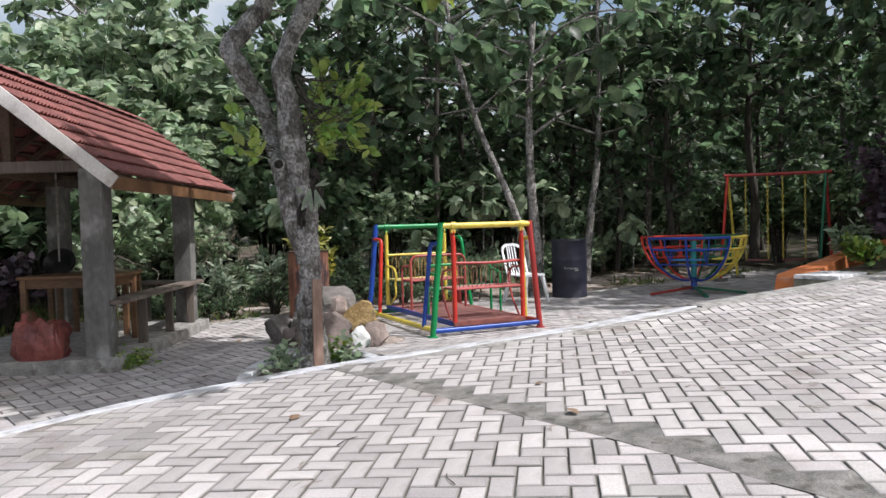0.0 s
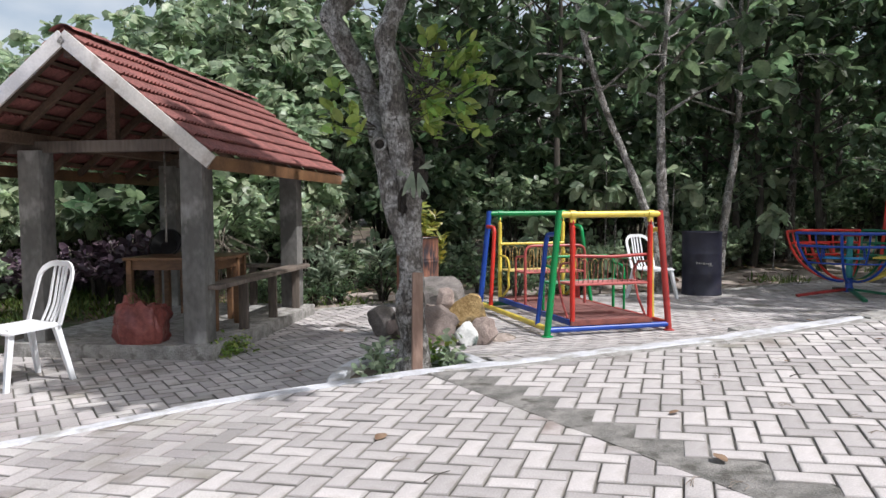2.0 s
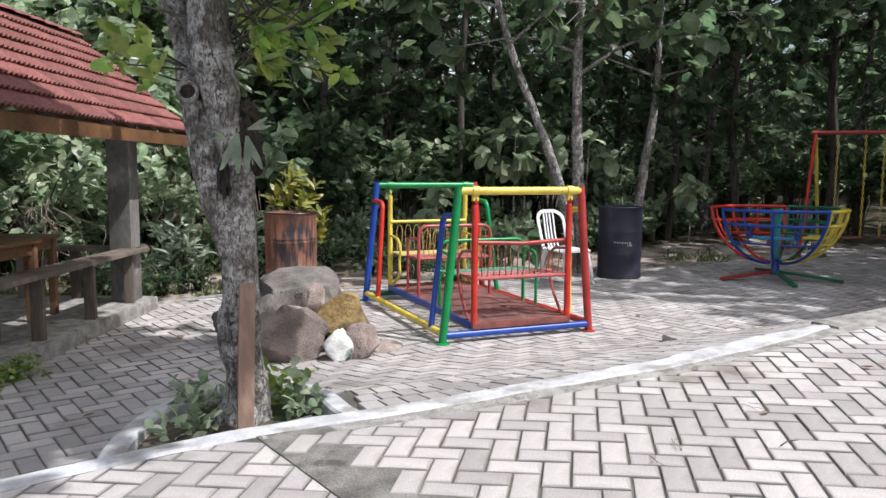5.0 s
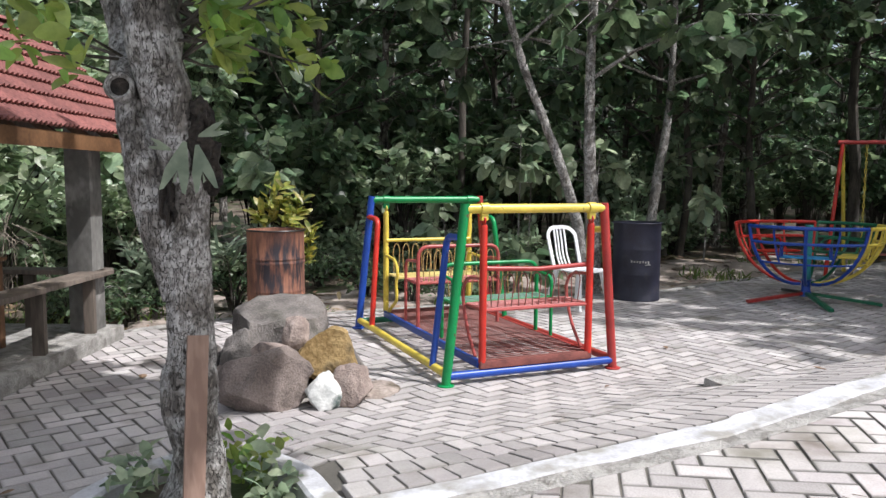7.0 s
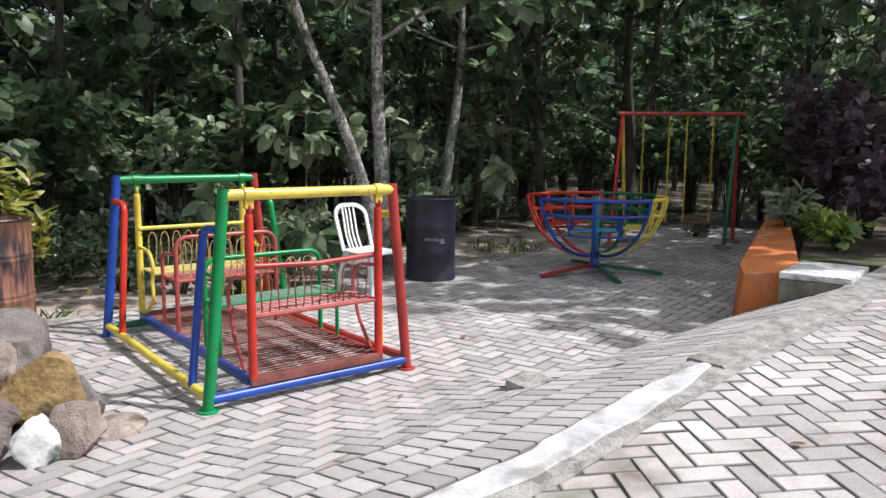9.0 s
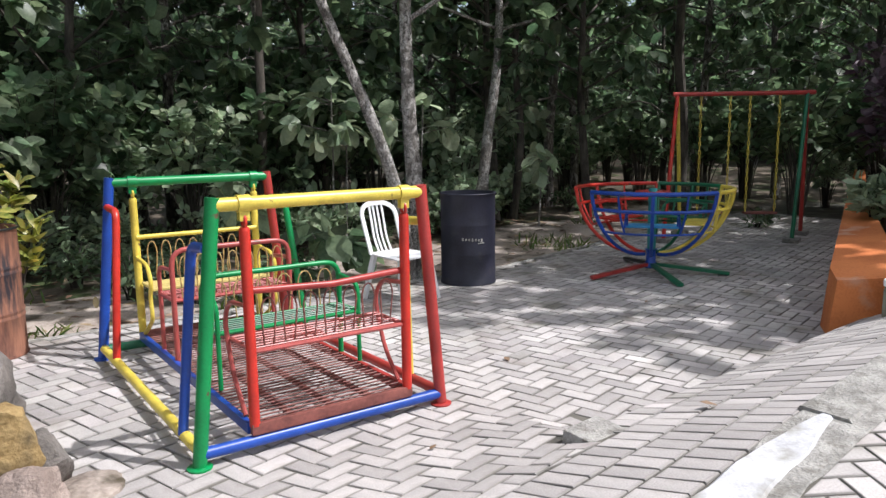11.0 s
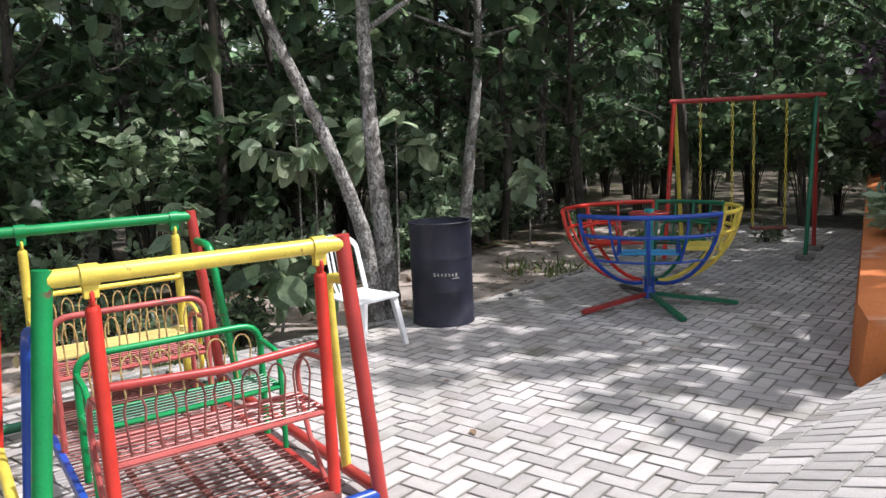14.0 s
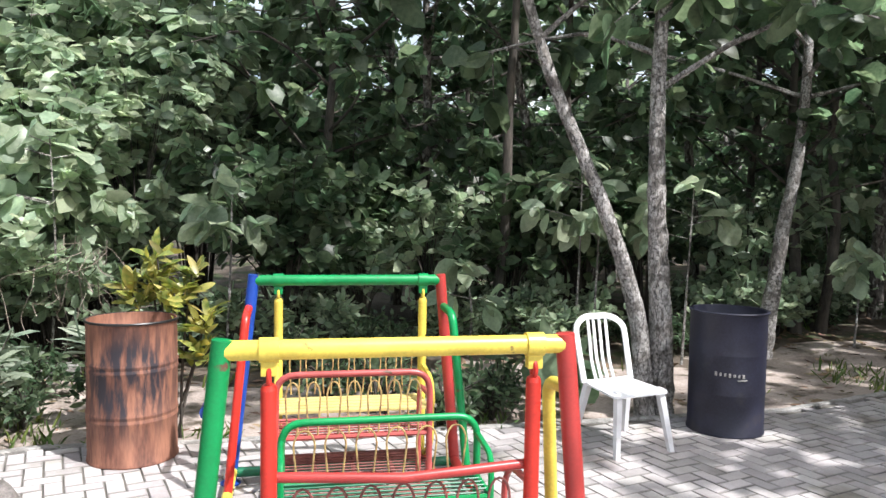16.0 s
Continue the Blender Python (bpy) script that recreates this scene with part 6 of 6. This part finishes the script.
for i in range(16):
    x, y = WISPS.uniform(-2.9, 0.4), WISPS.uniform(-4.9, -2.6)
    if y > kerb_y(x) - 0.25:
        continue
    l = WISPS.uniform(0.05, 0.13)
    w = Geo()
    for k in range(3):
        b = WISPS.uniform(-0.03, 0.03)
        w.tube(spline([(-l / 2, b, 0.003), (0, b + WISPS.uniform(-0.02, 0.02), 0.009), (l / 2, WISPS.uniform(-0.04, 0.04), 0.003)], 4), 0.0016, 4, 0.0008)
    single("dry_grass", w, STALK, "pale wisp of dry grass lying on the pavers", "grass", "dry grass on the paving", pose(x, y, road_z(x, y) + 0.001, 0, 0, WISPS.uniform(0, 360)))


# ---- pavers ----
PV, PH, GAP = 0.2120, 0.1060, 0.0078


def clip(poly, px, py, nx, ny):
    """Keeps the part of poly on the side of the line to which (nx, ny) points."""
    out = []
    for (x1, y1), (x2, y2) in zip(poly, poly[1:] + poly[:1]):
        a, b = (x1 - px) * nx + (y1 - py) * ny, (x2 - px) * nx + (y2 - py) * ny
        if a >= 0:
            out.append((x1, y1))
        if (a >= 0) != (b >= 0):
            t = a / (a - b)
            out.append((x1 + (x2 - x1) * t, y1 + (y2 - y1) * t))
    return out


def herringbone(x0, x1, y0, y1, angle, ox, oy):
    """Centres, turns and corner lists of pavers that cover a stretch."""
    c, s = math.cos(radians(angle)), math.sin(radians(angle))
    r = int(math.hypot(x1 - x0, y1 - y0) / PH / 1.4) + 4
    mx, my = (x0 + x1) / 2, (y0 + y1) / 2
    for a in range(-r, r):
        for b in range(-r, r):
            k = (a - b) % 4
            if k == 0:
                w, h = PV, PH
            elif k == 3:
                w, h = PH, PV
            else:
                continue
            u, v = a * PH + w / 2 + ox, b * PH + h / 2 + oy
            x, y = mx + u * c - v * s, my + u * s + v * c
            if x0 < x < x1 and y0 < y < y1:
                w2, h2 = (w - GAP) / 2, (h - GAP) / 2
                jog = lambda: random.uniform(-0.0016, 0.0016)
                yield x, y, angle + (0 if k == 0 else 90), [(x + p * c - q * s + jog(), y + p * s + q * c + jog()) for p, q in ((-w2, -h2), (w2, -h2), (w2, h2), (-w2, h2))]


def paver_geo(g, poly, zf, lift):
    cx, cy = sum(p[0] for p in poly) / len(poly), sum(p[1] for p in poly) / len(poly)
    n, k = len(g.v), len(poly)
    tilt = (random.uniform(-0.012, 0.012), random.uniform(-0.012, 0.012))
    for x, y in poly:
        g.v.append((x, y, zf(x, y) - 0.03))
    for x, y in poly:
        g.v.append((x, y, zf(x, y) - 0.0045 + lift))
    for x, y in poly:
        d = math.hypot(x - cx, y - cy) + 1e-6
        t = 0.006 / d
        x, y = x + (cx - x) * t, y + (cy - y) * t
        g.v.append((x, y, zf(x, y) + lift + (x - cx) * tilt[0] + (y - cy) * tilt[1]))
    for x, y in poly:
        d = math.hypot(x - cx, y - cy) + 1e-6
        t = min(0.5, random.uniform(0.011, 0.026) / d)
        x, y = x + (cx - x) * t, y + (cy - y) * t
        g.v.append((x, y, zf(x, y) + lift + 0.0006 + (x - cx) * tilt[0] + (y - cy) * tilt[1]))
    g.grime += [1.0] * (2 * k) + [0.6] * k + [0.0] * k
    for i in range(k):
        j = (i + 1) % k
        g.f += [(n + e * k + i, n + e * k + j, n + e * k + k + j, n + e * k + k + i) for e in range(3)]
    g.f.append(tuple(n + 3 * k + i for i in range(k)))


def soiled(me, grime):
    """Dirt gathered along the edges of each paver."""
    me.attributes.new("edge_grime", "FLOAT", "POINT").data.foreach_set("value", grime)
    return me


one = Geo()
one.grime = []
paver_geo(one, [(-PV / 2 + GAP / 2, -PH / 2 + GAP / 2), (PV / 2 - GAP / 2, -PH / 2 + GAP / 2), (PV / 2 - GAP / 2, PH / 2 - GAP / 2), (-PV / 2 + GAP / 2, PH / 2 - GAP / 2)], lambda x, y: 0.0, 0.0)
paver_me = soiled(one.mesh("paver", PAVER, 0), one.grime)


def lay(parent, tiles, zf, near, name, label, keep=300):
    """Whole pavers nearest to the walk as parts, the rest as one mesh."""
    tiles = sorted(tiles, key=lambda t: near(t[0], t[1]) + (0 if t[4] else 100))
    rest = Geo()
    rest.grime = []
    for i, (x, y, a, poly, whole) in enumerate(tiles):
        lift = random.uniform(-0.002, 0.002)
        if i < keep and whole:
            ob = new("paver", paver_me)
            ob.parent = parent
            zx, zy = (zf(x + 0.05, y) - zf(x - 0.05, y)) / 0.1, (zf(x, y + 0.05) - zf(x, y - 0.05)) / 0.1
            q = Vector((0, 0, 1)).rotation_difference(Vector((-zx + random.uniform(-0.012, 0.012), -zy + random.uniform(-0.012, 0.012), 1)).normalized())
            ob.matrix_basis = Matrix.Translation((x + random.uniform(-0.001, 0.001), y + random.uniform(-0.001, 0.001), zf(x, y) + lift)) @ q.to_matrix().to_4x4() @ pose(0, 0, 0, 0, 0, a + random.uniform(-0.7, 0.7))
        else:
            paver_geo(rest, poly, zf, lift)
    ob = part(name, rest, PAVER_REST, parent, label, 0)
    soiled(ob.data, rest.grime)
    tagged(ob, kind="stuff")


random.seed(5)
# the lane: two fields that meet at a diagonal seam of cement
JX, JY, NX, NY = -1.75, -2.05, 0.9720, 0.2350
tiles = []
for x, y, a, poly in herringbone(-16.4, 17.5, -13.8, 4.4, -33, 0.02, 0.03):
    if y > kerb_y(x) + 0.2 or abs(x) > 8.9:
        continue
    gap = 0.095 + 0.08 * min(1, (x + 1.9) / 0.7) if x > -1.72 else 0.075
    whole = True
    d = [(px - JX) * NX + (py - JY) * NY for px, py in poly]
    if min(d) > 0.0:
        if min(d) < 0.10 and y < -2.3:
            continue
    else:
        cut = clip(poly, JX - 0.008 * NX, JY - 0.008 * NY, -NX, -NY)
        whole = len(cut) == 4 and max(d) < -0.008
        poly = cut
    if len(poly) >= 3:
        k0, k1 = kerb_y(x - 0.1) - gap, kerb_y(x + 0.1) - gap
        nn = math.hypot(0.2, k1 - k0)
        cut = clip(poly, x - 0.1, k0, (k1 - k0) / nn, -0.2 / nn)
        whole = whole and cut == poly
        poly = cut
    if len(poly) >= 3:
        area = abs(sum(p[0] * q[1] - q[0] * p[1] for p, q in zip(poly, poly[1:] + poly[:1]))) / 2
        if area > 0.0012:
            tiles.append((x, y, a, poly, whole))
lay(road, tiles, road_z, lambda x, y: math.hypot(x + 1.2, (y + 3.4) * 1.3), "paver_field", "pale grey concrete pavers in herringbone")
g = Geo()
for i in range(40):
    t = -0.05 + 7.0 * i / 39
    w = 0.30
    for k in (0.0, 0.5, 1.0):
        x, y = JX + NY * t + NX * w * k, JY - NX * t + NY * w * k
        g.v.append((x, y, road_z(x, y) - 0.0035 + 0.003 * noise.noise((x * 6, y * 6, 1))))
g.f = [(3 * i + e, 3 * i + 3 + e, 3 * i + 4 + e, 3 * i + 1 + e) for i in range(39) for e in range(2)]
structure("cement_seam", g, CEMENT, "rough grey cement fill along a diagonal seam of the lane", "road")

# the yard, with straight courses along the kerb
COURSES = []
for row in range(4):
    for i in range(55):
        x = -1.15 + i * PH + 0.04 * row
        y = kerb_y(x) + 0.10 + PV / 2 + row * PV
        edge = step_y(x)
        if x > 4.75 or (x < 1.45 and row > 2) or y - PV / 2 > edge - 0.04 or math.hypot(x - 1.43, y + 1.06) < 0.13:
            continue
        a = math.atan((kerb_y(x + 0.3) - kerb_y(x - 0.3)) / 0.6)
        w2, h2, c, s = (PH - 0.006) / 2, (PV - 0.006) / 2, math.cos(a), math.sin(a)
        poly = [(x + p * c - q * s, y + p * s + q * c) for p, q in ((-w2, -h2), (w2, -h2), (w2, h2), (-w2, h2))]
        cut = clip(poly, x, edge - 0.002, 0.07, -1.0) if x >= 1.45 else poly
        COURSES.append((x, y, 90 + math.degrees(a), cut, cut == poly))
tiles = [t for t in COURSES if t[0] < 1.45]
for x, y, a, poly in herringbone(-7.4, 11.5, -3.4, 4.6, 16, 0.01, 0.02):
    if not inside(x, y, YARD) or y < kerb_y(x) + 0.14:
        continue
    whole = True
    if -1.2 < x < 1.45:
        line = kerb_y(x) + 0.10 + 3 * PV + 0.004
        cut = clip(poly, x, line, 0.0, 1.0)
        whole, poly = cut == poly, cut
        if len(poly) < 3 or max(q[1] for q in poly) - line < 0.015:
            continue
    if -2.3 < x < -1.2 and -2.1 < y < -1.15 and math.hypot(x + 1.8, y + 1.75) < 0.62:
        continue
    if x > 1.40:
        cut = clip(poly, x, step_y(x) + 0.006, -0.07, 1.0)
        whole, poly = whole and cut == poly, cut
        if len(poly) < 3:
            continue
    if math.hypot(x - 1.40, y + 1.03) < 0.07:
        continue
    tiles.append((x, y, a, poly, whole))
lay(yard, tiles, yard_z, lambda x, y: math.hypot(x - 0.9, y + 0.7), "paver_field", "grey concrete pavers in herringbone, moss in the joints")
lay(ramp, [t for t in COURSES if t[0] >= 1.45], ramp_z, lambda x, y: x, "paver_field", "concrete pavers in straight courses")
single("cement_block", Geo().box((0.25, 0.25, 0.20), Matrix.Translation((1.46, -1.09, 0.075)) @ pose(0, 0, 0, 5, 0, 6), 0.012), CEMENT_PALE, "pale cement block that ends the step", "block")
